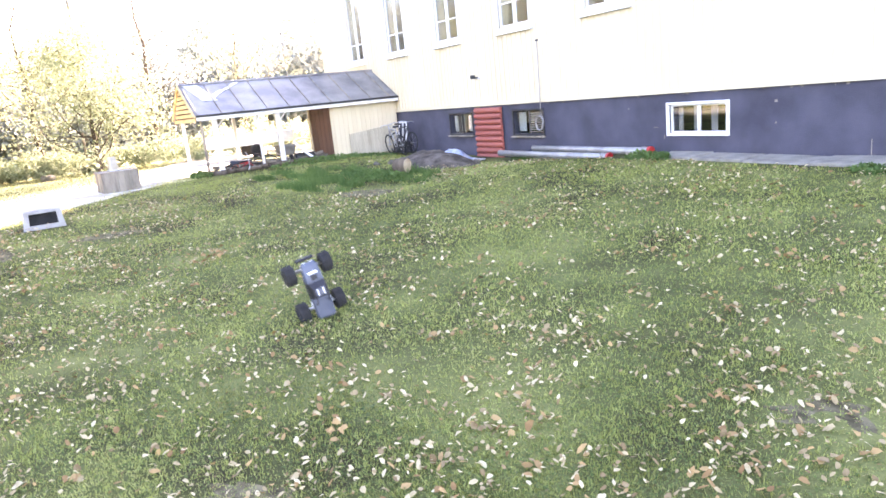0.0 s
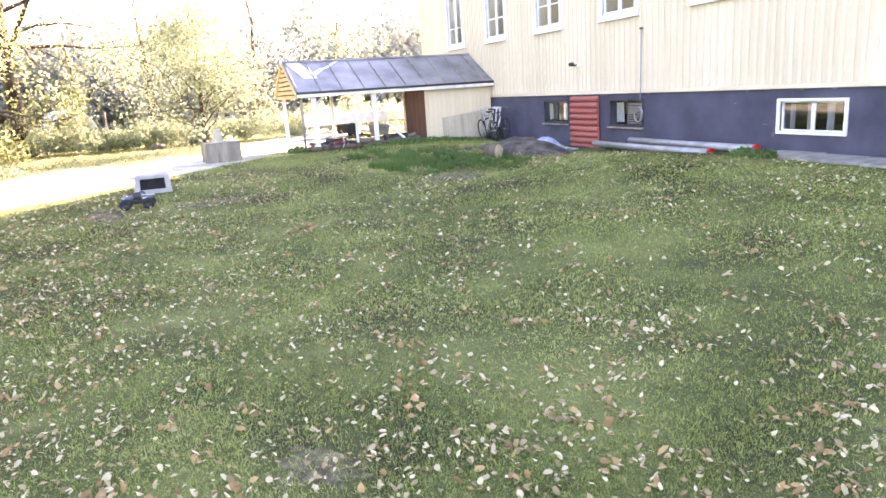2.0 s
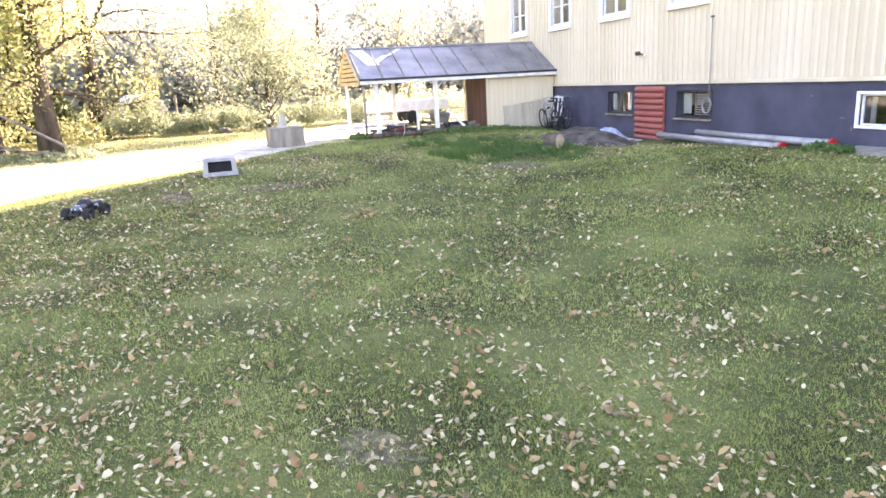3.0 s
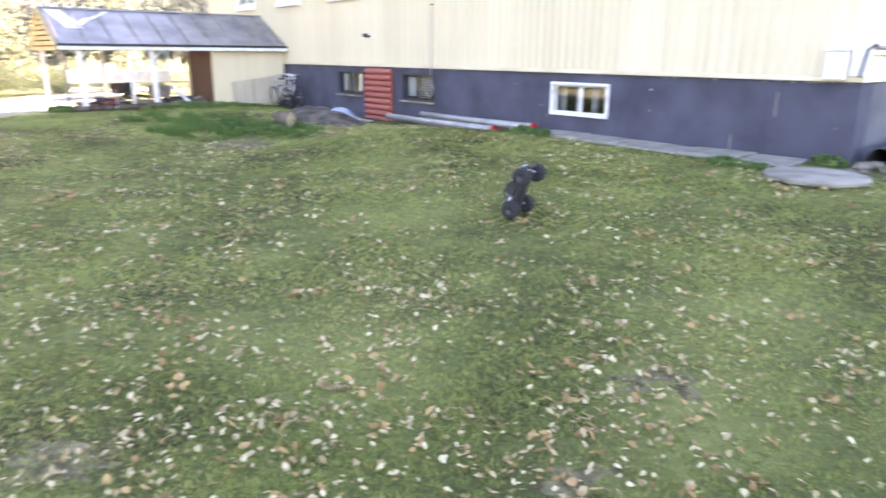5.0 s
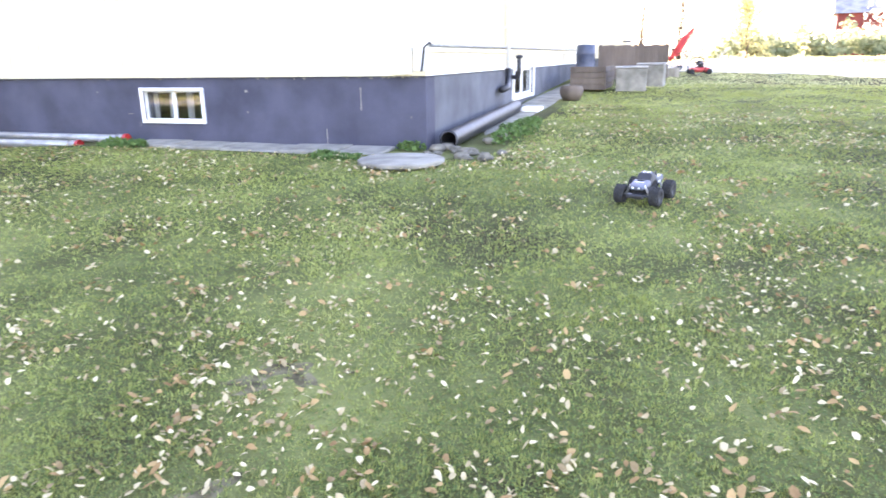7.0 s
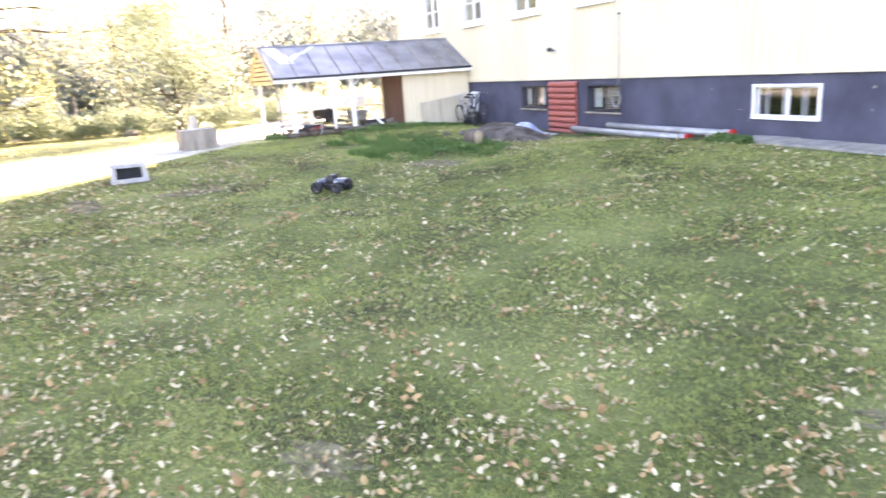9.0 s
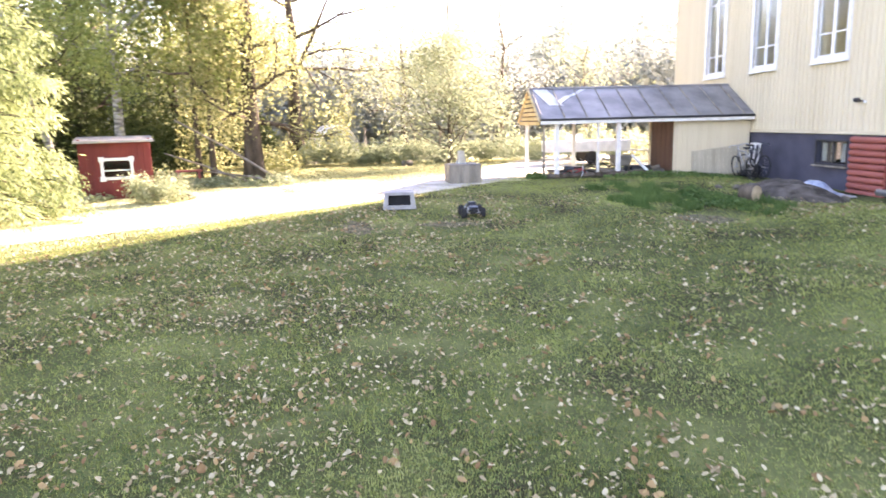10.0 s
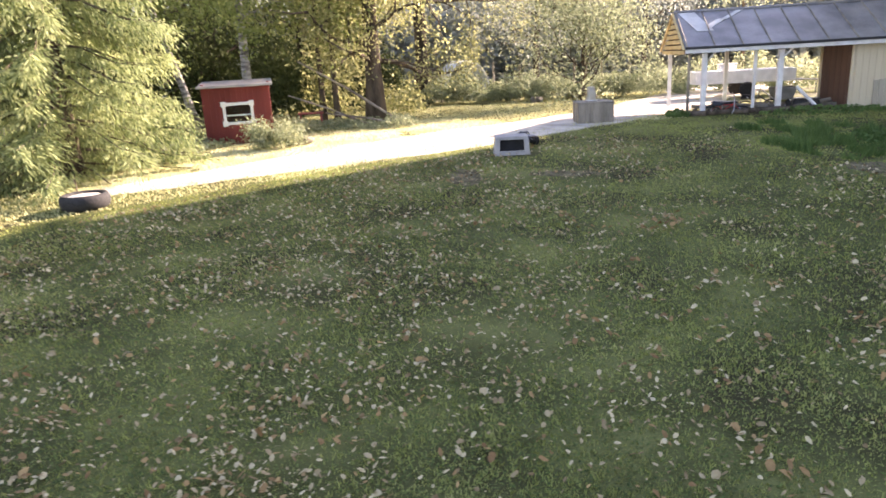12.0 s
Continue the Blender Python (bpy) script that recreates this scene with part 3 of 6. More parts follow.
def frame_geo(x, z, w, h, c, out):
    geo = Geo()
    c = max(c, 0.02)
    for g4 in ((x - c, x, z - c, z + h + c), (x + w, x + w + c, z - c, z + h + c), (x, x + w, z - c, z), (x, x + w, z + h, z + h + c)):
        cbox(g4[0], g4[1], -out, 0.03, g4[2], g4[3], 0.008, geo)
    return geo


def house():
    root = thing("house", pose(0, 0, 0), "large yellow board-and-batten house on a dark rendered plinth", "house")
    # front wall, its own space starts at the left end
    up_x = [-23.5 + 3.05 * k for k in range(7)]
    upper = [(u - X0, u - X0 + 1.2, 3.37, 6.2) for u in up_x]
    upper2 = [(u - X0, u - X0 + 1.2, 6.9, 8.8) for u in up_x]
    wall = part("wall", holed_wall(X1 - X0, PT + 0.02, EAVE, 0.3, upper + upper2), YELLOW_W, root, "pale yellow vertical boarding")
    wall.matrix_basis = pose(X0, WY, 0)
    for k, (a, b, c, d) in enumerate(upper + upper2):
        window_unit(wall, a, c, b - a, d - c, 0.12, 2, (0.2, 0.78), label="tall white casement window")
    low = [(-17.1, -15.95, 0.82, 1.35), (-14.08, -12.92, 0.80, 1.35), (-9.17, -7.91, 0.79, 1.31)]
    holes = [(a - X0, b - X0, c, d) for a, b, c, d in low]
    plinth = part("plinth", holed_wall(X1 - X0, -0.4, PT, 0.4, holes), PLINTH, root, "dark blue-grey rendered basement wall")
    plinth.matrix_basis = pose(X0, WY + 0.02, 0)
    for k, (a, b, c, d) in enumerate(holes):
        if k == 2:
            window_unit(plinth, a, c, b - a, d - c, 0.05, 2, (), label="white two-pane basement window", frame_w=0.03, sill=False)
            # Added pale folds behind the panes imitate reflections of bright trees.
            for q, cw in ((0.05, 0.10), (0.40, 0.12), (0.78, 0.14), (1.10, 0.09)):
                fold = Geo()
                for i in range(13):
                    px, py = a + q + cw * i / 12, 0.20 + 0.018 * math.sin(i * 1.9)
                    fold.v += [(px, py, c + 0.02), (px, py, d - 0.02), (px, py + 0.006, c + 0.02), (px, py + 0.006, d - 0.02)]
                fold.f = [f for i in range(12) for f in ((i * 4, i * 4 + 4, i * 4 + 5, i * 4 + 1), (i * 4 + 2, i * 4 + 3, i * 4 + 7, i * 4 + 6))]
                part("reflection_strip", fold, PALE, plinth, "pale folded strip behind the glass, standing in for reflected trees")
        else:
            w = part("window", frame_geo(a, c, b - a, d - c, 0.05, 0.02), BLACKP, plinth, "dark-framed basement window")
            part("pane", cbox(a, b, 0.06, 0.066, c, d, 0.001), GLASS, w).visible_shadow = False
            part("mullion", cbox((a + b) / 2 - 0.025, (a + b) / 2 + 0.025, 0.04, 0.09, c, d, 0.005), BLACKP, w)
            part("sill", cbox(a - 0.06, b + 0.06, -0.09, 0.0, c - 0.09, c - 0.053, 0.006), GREYW, w)
            if k == 1:
                for s in range(9):
                    part("slat", cbox((a + b) / 2 + 0.03, b - 0.02, 0.025, 0.045, c + 0.03 + s * 0.055, c + 0.055 + s * 0.055, 0.004), GREYW, w)
                # Added pale strip, in place of a bright reflection in the pane.
                part("reflection_strip", cbox(a + 0.08, a + 0.36, 0.12, 0.14, c + 0.05, d - 0.04, 0.004), WHITEC, w)
            else:
                # Three pale strips added here for the same reflected brightness.
                for q in (0.06, 0.42, 0.8):
                    part("reflection_strip", cbox(a + q, a + q + 0.16, 0.12, 0.14, c + 0.04, d - 0.05, 0.004), WHITEC, w)
    # end walls
    S0 = WY + 0.42
    side_holes = [(16.75 - S0, 19.05 - S0, 0.88, 1.53), (29.0 - S0, 31.0 - S0, 1.15, 1.5)]
    splinth = part("plinth", holed_wall(Y1 - S0, -0.4, PT, 0.4, side_holes), PLINTH_S, root, "grey rendered basement wall")
    splinth.matrix_basis = pose(X1, S0, 0, 0, 0, 90)
    for a, b, c, d in side_holes:
        window_unit(splinth, a, c, b - a, d - c, 0.08, 2, (), frame_w=0.06, sill=False, label="white two-pane basement window")
    swall = part("wall", holed_wall(Y1 - WY - 0.3, PT + 0.02, EAVE, 0.3, []), YELLOW_W, root, "pale yellow vertical boarding")
    swall.matrix_basis = pose(X1, WY + 0.3, 0, 0, 0, 90)
    for nm, m, ln in (("wall", pose(X0, Y1, 0, 0, 0, -90), Y1 - WY), ("wall", pose(X1, Y1, 0, 0, 0, 180), X1 - X0)):
        ob = part(nm, holed_wall(ln, -0.4, EAVE, 0.3, []), YELLOW_W, root)
        ob.matrix_basis = m
    floor = part("floor", cbox(X0 + 0.4, X1 - 0.4, WY + 0.45, Y1 - 0.4, 1.6, 1.8, 0.01), GREYW, root)
    # drip board along the cladding's foot
    dz = Geo()
    cbox(X0, X1 + 0.03, WY - 0.035, WY - 0.003, PT - 0.02, PT + 0.05, 0.006, dz)
    part("drip_board", dz, YELLOW_W, root)
    part("drip_board", cbox(X1 + 0.003, X1 + 0.035, WY, Y1, PT - 0.02, PT + 0.05, 0.006), WHITE, root)
    part("band_board", cbox(X1 + 0.002, X1 + 0.045, WY, Y1, PT + 0.34, PT + 0.40, 0.006), WHITE, root, "white horizontal band board")
    part("corner_board", cbox(X1 - 0.16, X1 + 0.05, WY - 0.055, WY - 0.004, PT + 0.06, EAVE, 0.008), WHITE, root)
    # roof
    mx = (WY + Y1) / 2
    r = Geo().add([(X0 - 0.1, WY - 0.6, EAVE - 0.1), (X1 + 0.5, WY - 0.6, EAVE - 0.1), (X1 + 0.5, mx, EAVE + 3.6), (X0 - 0.1, mx, EAVE + 3.6), (X0 - 0.1, Y1 + 0.6, EAVE - 0.1), (X1 + 0.5, Y1 + 0.6, EAVE - 0.1),
                   (X0 - 0.1, WY - 0.6, EAVE + 0.1), (X1 + 0.5, WY - 0.6, EAVE + 0.1), (X1 + 0.5, mx, EAVE + 3.9), (X0 - 0.1, mx, EAVE + 3.9), (X0 - 0.1, Y1 + 0.6, EAVE + 0.1), (X1 + 0.5, Y1 + 0.6, EAVE + 0.1)],
                  [(0, 3, 2, 1), (3, 4, 5, 2), (6, 7, 8, 9), (9, 8, 11, 10), (0, 1, 7, 6), (4, 10, 11, 5), (0, 6, 9, 3), (3, 9, 10, 4), (1, 2, 8, 7), (2, 5, 11, 8)])
    part("roof", r, ROOFT, root, "grey sheet-metal gable roof")
    for x in (X0, X1 - 0.2):
        part("gable", Geo().add([(x, WY, EAVE), (x, Y1, EAVE), (x, mx, EAVE + 3.5), (x + 0.2, WY, EAVE), (x + 0.2, Y1, EAVE), (x + 0.2, mx, EAVE + 3.5)], [(0, 1, 2), (5, 4, 3), (0, 2, 5, 3), (1, 4, 5, 2)]), YELLOW_W, root)
    # battens, each a part of its wall
    def batten(parent, x, zz):
        ob = part("batten", bat_mesh(round(zz[1] - zz[0], 2)), None, parent)
        ob.matrix_basis = Matrix.Translation((x, 0, zz[0]))
    cache = {}
    def bat_mesh(h):
        if h not in cache:
            cache[h] = mesh_of("batten", cbox(-0.034, 0.034, -0.026, -0.001, 0, h, 0.005), YELLOW)
        return cache[h]
    x = 0.12
    while x < X1 - X0 - 0.2:
        spans = [(PT + 0.06, EAVE)]
        for a, b, c, d in upper + upper2:
            if a - 0.145 < x < b + 0.145:
                nxt = []
                for s in spans:
                    if s[0] < c - 0.16 and s[1] > d + 0.12:
                        nxt += [(s[0], c - 0.16), (d + 0.125, s[1])]
                    else:
                        nxt.append(s)
                spans = nxt
        for s in spans:
            batten(wall, x, s)
        x += 0.19
    x = 0.25
    while x < 18:
        batten(swall, x, (PT + 0.42, EAVE))
        x += 0.19
    return root


house()

# ---- on and along the house ----
def gz(x, y):
    return ground_z(x, y)


def red_hatch():
    t = thing("hatch", pose(-15.1, WY, 0), "red-painted basement hatch of rounded horizontal planks", "hatch")
    n, z0, z1 = 9, 0.14, 1.49
    h = (z1 - z0) / n
    log = Geo()
    arc = [(-0.02, 0.002)] + [(-0.02 - 0.075 * math.sin(math.pi * q / 8), h / 2 - (h / 2 - 0.003) * math.cos(math.pi * q / 8)) for q in range(1, 8)] + [(-0.02, h - 0.002)]
    for px in (-0.60, 0.60):
        log.v += [(px, py, pz) for py, pz in arc]
    m = len(arc)
    log.f = [(q, m + q, m + (q + 1) % m, (q + 1) % m) for q in range(m)] + [tuple(range(m)), tuple(range(m, 2 * m))[::-1]]
    me = mesh_of("plank", log, REDW)
    for k in range(n):
        part("plank", me, None, t).matrix_basis = pose(0.004 * (k % 3), -0.004 * (k % 2), z0 + k * h)
    for x in (-0.5, 0.5):
        part("batten", cbox(x - 0.03, x + 0.03, -0.018, 0.015, z0, z1, 0.004), REDW, t)


def flood_lamp():
    t = thing("wall_lamp", pose(-15.45, WY, 2.28), "small dark floodlight with white sensor on the wall", "lamp")
    part("bracket", cbox(-0.02, 0.02, -0.12, -0.0245, -0.02, 0.02, 0.004), BLACKP, t)
    h = part("head", cbox(-0.07, 0.07, -0.05, 0.02, -0.045, 0.045, 0.012), BLACKP, t)
    h.matrix_basis = pose(-0.03, -0.15, 0.03, 25, 0, 15)
    part("sensor", spin([(0.0, -0.035), (0.022, -0.03), (0.03, 0), (0.02, 0.026), (0, 0.03)], 12, at=(0.11, -0.06, -0.02)), WHITE, t, smooth=True)
    part("base", cbox(0.02, 0.13, -0.04, -0.0245, -0.045, 0.0, 0.006), WHITE, t)


def hose_coil():
    t = thing("cable", pose(-12.9, WY - 0.04, 0), "thin grey cable hanging down the wall, coiled below", "cable")
    part("cable_run", tube([(0, 0, 2.94), (0.005, -0.01, 2.2), (-0.005, -0.01, 1.55), (0, -0.02, 1.2)], 0.011, 6), PIPE, t, smooth=True)
    part("clip", cbox(-0.05, 0.05, -0.012, 0.012, 2.92, 2.96, 0.004), BLACKP, t)
    pts = []
    for k in range(70):
        a = 2 * math.pi * k / 23
        pts.append((0.13 * math.cos(a) - 0.02 + 0.006 * math.sin(k), -0.03 - 0.0007 * k, 1.06 + 0.17 * math.sin(a)))
    part("coil", tube(pts, 0.011, 6), PIPE, t, smooth=True)


def long_pipe(x0, x1, y, z, label):
    t = thing("drain_pipe", pose(0, 0, 0), label, "pipe", "pipes by the wall")
    part("pipe_body", tube([(x0, y + 0.02, z), ((x0 + x1) / 2, y + 0.01, z - 0.006), (x1 - 0.16, y, z)], 0.074, 20), PIPE, t, smooth=True)
    part("socket", tube([(x1 - 0.30, y, z), (x1 - 0.13, y, z)], 0.083, 20), PIPE, t, smooth=True)
    part("cap", spin([(0.0, -0.03), (0.074, -0.03), (0.078, 0.0), (0.090, 0.0), (0.092, -0.008), (0.092, -0.055), (0.084, -0.06)], 24, "x", at=(x1 - 0.08, y, z)), REDP, t, "red plastic end cap")


def pavers():
    specs = [(-9.05, 0.95), (-8.08, 0.98), (-7.06, 1.05), (-5.98, 0.98), (-4.97, 0.72)]
    t = thing("paving", pose(0, 0, 0), "row of grey concrete slabs along the plinth", "paving", kind="structure")
    for k, (x, w) in enumerate(specs):
        yb = WY - 0.06
        wd = 0.62 + 0.05 * k
        ob = part("slab", cbox(0, w, -wd, 0, -0.06, 0.035, 0.015), CONC, t)
        zc = gz(x + w / 2, yb - wd / 2)
        ob.matrix_basis = Matrix.Translation((x, yb, zc + 0.02)) @ Euler((radians(2 - k % 2), radians(-0.8 + 0.9 * (k % 3)), radians(-1.5 + k * 0.7))).to_matrix().to_4x4()


def well_cover():
    x, y = -3.62, 9.42
    t = thing("well_cover", pose(x, y, gz(x, y) - 0.02), "round grey concrete well cover in the grass", "well cover")
    part("ring", spin([(0.48, -0.1), (0.5, 0.03), (0.0, 0.03)], 40), CONC, t)
    part("lid", spin([(0.0, 0.033), (0.58, 0.033), (0.60, 0.045), (0.605, 0.085), (0.59, 0.10), (0.0, 0.11)], 48), CONC, t)


def side_pipe():
    t = thing("culvert_pipe", pose(0, 0, 0), "thick black plastic pipe lying along the grey plinth", "pipe")
    pts = [(-3.42, 10.95 + k * 0.78, gz(-3.42, 10.95 + k * 0.78) + 0.15) for k in range(7)]
    part("pipe_body", tube(pts, 0.14, 22, cap=False), BLACKP, t, smooth=True)
    part("pipe_wall", tube(pts, 0.125, 22, cap=False), BLACKP, t, smooth=True)
    part("rim", spin([(0.125, 0), (0.15, 0), (0.15, 0.06), (0.125, 0.06), (0.125, 0)], 22, "y", at=(pts[0][0], pts[0][1] - 0.04, pts[0][2])), BLACKP, t, smooth=True)
    s = thing("offcut", pose(-3.25, 16.0, gz(-3.25, 16.0)), "white offcut lying by the black pipe", "offcut")
    part("board", cbox(-0.12, 0.3, -0.25, 0.45, 0.0, 0.1, 0.02), WHITE, s)


ROCK = mat("grey_stone", (0.085, 0.075, 0.055), (0.20, 0.178, 0.138), 0.9, 5, 40, 0.6)


def rock(x, y, r, seed, label="grey stone lying by the house corner", group="stones", z=None):
    geo = spin([(0.0, -0.5), (0.5, -0.42), (0.85, -0.15), (0.95, 0.15), (0.7, 0.45), (0.3, 0.58), (0.0, 0.6)], 10)
    geo.v = [tuple(Vector(p) * (1 + 0.6 * noise.noise(Vector(p) * 1.3 + Vector((seed * 3.1, 0, 0))))) for p in geo.v]
    geo.v = [(a * r, b * r * 0.8, c * r * 0.95) for a, b, c in geo.v]
    ob = part("stone", geo, ROCK, smooth=True)
    ob.matrix_basis = pose(x, y, (gz(x, y) if z is None else z) + r * 0.25, 0, 0, seed * 47)
    return tagged(ob, label, "stone", group)


def side_fixtures():
    t = thing("downpipe", pose(X1 + 0.1, 15.85, 0), "white downpipe with a black elbow on the side wall", "downpipe")
    part("pipe_body", tube([(0, 0, 1.52), (0, 0, EAVE)], 0.045, 12), WHITE, t, smooth=True)
    part("elbow", tube([(0, 0, 1.56), (0, 0, 1.36), (0.02, -0.08, 1.22), (0.05, -0.3, 1.15), (0.05, -0.75, 1.13)], 0.07, 12), BLACKP, t, smooth=True)
    for z in (2.4, 4.5, 6.8):
        part("clamp", cbox(-0.098, 0.055, -0.055, 0.055, z, z + 0.03, 0.004), WHITE, t)
    v = thing("vent_pipe", pose(X1, 16.5, 1.35), "black elbow vent pipe on the side wall", "vent")
    part("pipe_body", tube([(0.002, 0, 0), (0.14, 0, 0.0), (0.2, 0, 0.06), (0.2, 0, 0.42)], 0.05, 12), BLACKP, v, smooth=True)
    part("hood", spin([(0.0, 0.5), (0.08, 0.48), (0.09, 0.43), (0.05, 0.41)], 14, at=(0.2, 0, 0)), BLACKP, v, smooth=True)
    c = thing("conduit", pose(0, 0, 0), "thin conduit running along the white band board", "conduit")
    part("pipe_body", tube([(X1 + 0.07, WY + 0.05, 1.98), (X1 + 0.07, 24, 2.02), (X1 + 0.07, Y1 - 0.6, 2.06)], 0.022, 8), PIPE, c, smooth=True)
    part("elbow", tube([(X1 + 0.075, WY + 0.12, 1.98), (X1 + 0.09, WY - 0.03, 2.02), (X1 + 0.03, WY - 0.10, 1.95), (X1 - 0.02, WY - 0.11, 1.6)], 0.018, 8), BLACKP, c, smooth=True)
    b = thing("meter_box", pose(-4.08, WY, 1.56), "small white metal box at the house corner", "box")
    part("case", cbox(-0.13, 0.13, -0.15, -0.0275, 0.0, 0.37, 0.012), WHITE, b)
    part("lid", cbox(-0.15, 0.15, -0.17, -0.0245, 0.374, 0.40, 0.008), WHITE, b)


def paint_chips():
    t = thing("paint_chips", pose(0, WY + 0.02, 0), "small pale chips and drips in the dark render", "chips", kind="stuff")
    geo = Geo()
    r = random.Random(5)
    for x, z, w, h in [(-7.0, 1.30, 0.05, 0.04), (-7.0, 0.95, 0.03, 0.03), (-4.86, 1.18, 0.015, 0.36), (-5.5, 0.55, 0.012, 0.28), (-10.2, 1.28, 0.03, 0.02), (-9.5, 0.9, 0.1, 0.015), (-9.3, 0.72, 0.015, 0.08), (-4.0, 0.9, 0.02, 0.03)]:
        cbox(x - w / 2, x + w / 2, -0.006, -0.001, z - h / 2, z + h / 2, 0.001, geo)
    for k in range(60):
        x = r.uniform(X0 + 6, X1)
        w = r.uniform(0.01, 0.07)
        cbox(x, x + w, -0.005, -0.001, PT - r.uniform(0.03, 0.06), PT - 0.022, 0.001, geo)
    part("chips", geo, CONC, t)


red_hatch()
flood_lamp()
hose_coil()
long_pipe(-13.92, -10.05, 10.18, gz(-11.5, 10.18) + 0.065, "long grey plastic drain pipe with red cap, lying on the grass")
long_pipe(-12.95, -9.25, 10.48, gz(-11, 10.48) + 0.13, "long grey plastic drain pipe with red cap, lying by the plinth")
for xx in (-12.4, -9.8):
    ob = part("timber_block", cbox(-0.1, 0.1, -0.12, 0.12, -0.05, 0.06, 0.01), GREYW)
    ob.matrix_basis = pose(xx, 10.48, gz(xx, 10.48))
    tagged(ob, "short grey timber block under a drain pipe", "timber", "pipe supports")
pavers()
well_cover()
side_pipe()
pile = random.Random(12)
for k in range(26):
    rock(-3.2 + pile.uniform(-0.35, 0.75), 10.35 + pile.uniform(-0.5, 0.55), pile.uniform(0.05, 0.14), k)
for k, (x, y, r) in enumerate([(-2.95, 11.6, 0.12), (-2.9, 12.3, 0.1), (-3.0, 13.2, 0.13)]):
    rock(x, y, r, 30 + k)
side_fixtures()
paint_chips()
blob_sheet("path_1", -3.3, 18.5, 0.4, 6.5, 0, CONC, "worn concrete strip along the side wall", "path", lift=0.02, seed=9, rim=0.1)


# ---- bicycles ----
def bicycle(m, label, group="bicycles by the wall", r=0.32, paint=None):
    t = thing("bicycle", m, label, "bicycle", group)
    paint = paint or BLACKP
    for x in (0, 1.04 * r / 0.33):
        w = part("wheel", spin([(r, -0.018), (r + 0.012, 0), (r, 0.018), (r - 0.025, 0.012), (r - 0.025, -0.012), (r, -0.018)], 28, "y", at=(x, 0, r + 0.012)), RUBBER, t, smooth=True)
        sp = Geo()
        for k in range(9):
            a = math.pi * 2 * k / 9
            tube([(x, 0.01 * (-1) ** k, r + 0.012), (x + (r - 0.02) * math.cos(a), 0, r + 0.012 + (r - 0.02) * math.sin(a))], 0.0025, 4, sp, cap=False)
        part("spokes", sp, STEEL, w)
        part("hub", tube([(x, -0.05, r + 0.012), (x, 0.05, r + 0.012)], 0.022, 10), STEEL, w)
    b = 1.04 * r / 0.33
    s = r / 0.33
    fr = Geo()
    bb, seat, head, rear, front = (0.42 * s, 0, 0.30 * s), (0.26 * s, 0, 0.82 * s), (0.80 * s, 0, 0.86 * s), (0, 0, r + 0.012), (b, 0, r + 0.012)
    for a, c, rr in ((bb, seat, 0.017), (seat, head, 0.018), (bb, head, 0.02), (bb, rear, 0.011), (seat, rear, 0.009)):
        tube([a, c], rr * s, 8, fr)
    part("frame", fr, paint, t, smooth=True)
    part("fork", tube([(0.77 * s, 0, 0.98 * s), (0.82 * s, 0, 0.78 * s), front], [0.018, 0.02, 0.012], 8), paint, t, smooth=True)
    part("handlebar", tube([(0.70 * s, -0.29, 1.0 * s), (0.78 * s, -0.2, 1.03 * s), (0.79 * s, 0, 1.01 * s), (0.78 * s, 0.2, 1.03 * s), (0.70 * s, 0.29, 1.0 * s)], 0.013, 8), STEEL, t, smooth=True)
    sd = cbox(-0.14, 0.13, -0.07, 0.07, 0, 0.05, 0.02)
    sd.v = [(x, y * (0.55 if x > 0 else 1.1), z) for x, y, z in sd.v]
    part("saddle", sd, BLACKP, t).matrix_basis = pose(0.23 * s, 0, 0.92 * s)
    part("seat_post", tube([seat, (0.235 * s, 0, 0.93 * s)], 0.013, 8), STEEL, t)
    part("crank", tube([(bb[0], -0.1, bb[2] - 0.15), (bb[0], -0.08, bb[2]), (bb[0], 0.08, bb[2]), (bb[0], 0.1, bb[2] + 0.15)], 0.012, 6), STEEL, t)
    part("chainring", spin([(0.0, -0.06), (0.09, -0.06), (0.09, -0.055), (0.0, -0.055)], 18, "y", at=bb), BLACKP, t)
    return t


bx = gz(-19.2, 10.2)
bicycle(pose(-19.9, 10.35, bx, -6, 0, 4), "dark bicycle leaning against the plinth", r=0.32)
bicycle(pose(-18.6, 10.0, bx, -8, 0, 176), "dark bicycle with pale frame beside another bicycle", r=0.31, paint=STEEL)


def sash():
    t = thing("window_sash", pose(-19.75, 10.58, gz(-19.7, 10.6) + 0.36, -8, 0, 5), "old white window sash leaning on the wall", "window sash")
    for a, b, c, d in ((-0.24, -0.19, 0, 0.62), (0.19, 0.24, 0, 0.62), (-0.19, 0.19, 0, 0.05), (-0.19, 0.19, 0.57, 0.62), (-0.02, 0.02, 0.05, 0.57)):
        part("rail", cbox(a, b, -0.02, 0.02, c, d, 0.005), WHITE, t)
    part("crate", cbox(-0.25, 0.25, -0.15, 0.15, -0.37, -0.01, 0.02), BLACKP, t)


sash()

# ---- woodshed ----
SX, SY0, SY1 = -20.3, 4.55, WY - 0.05


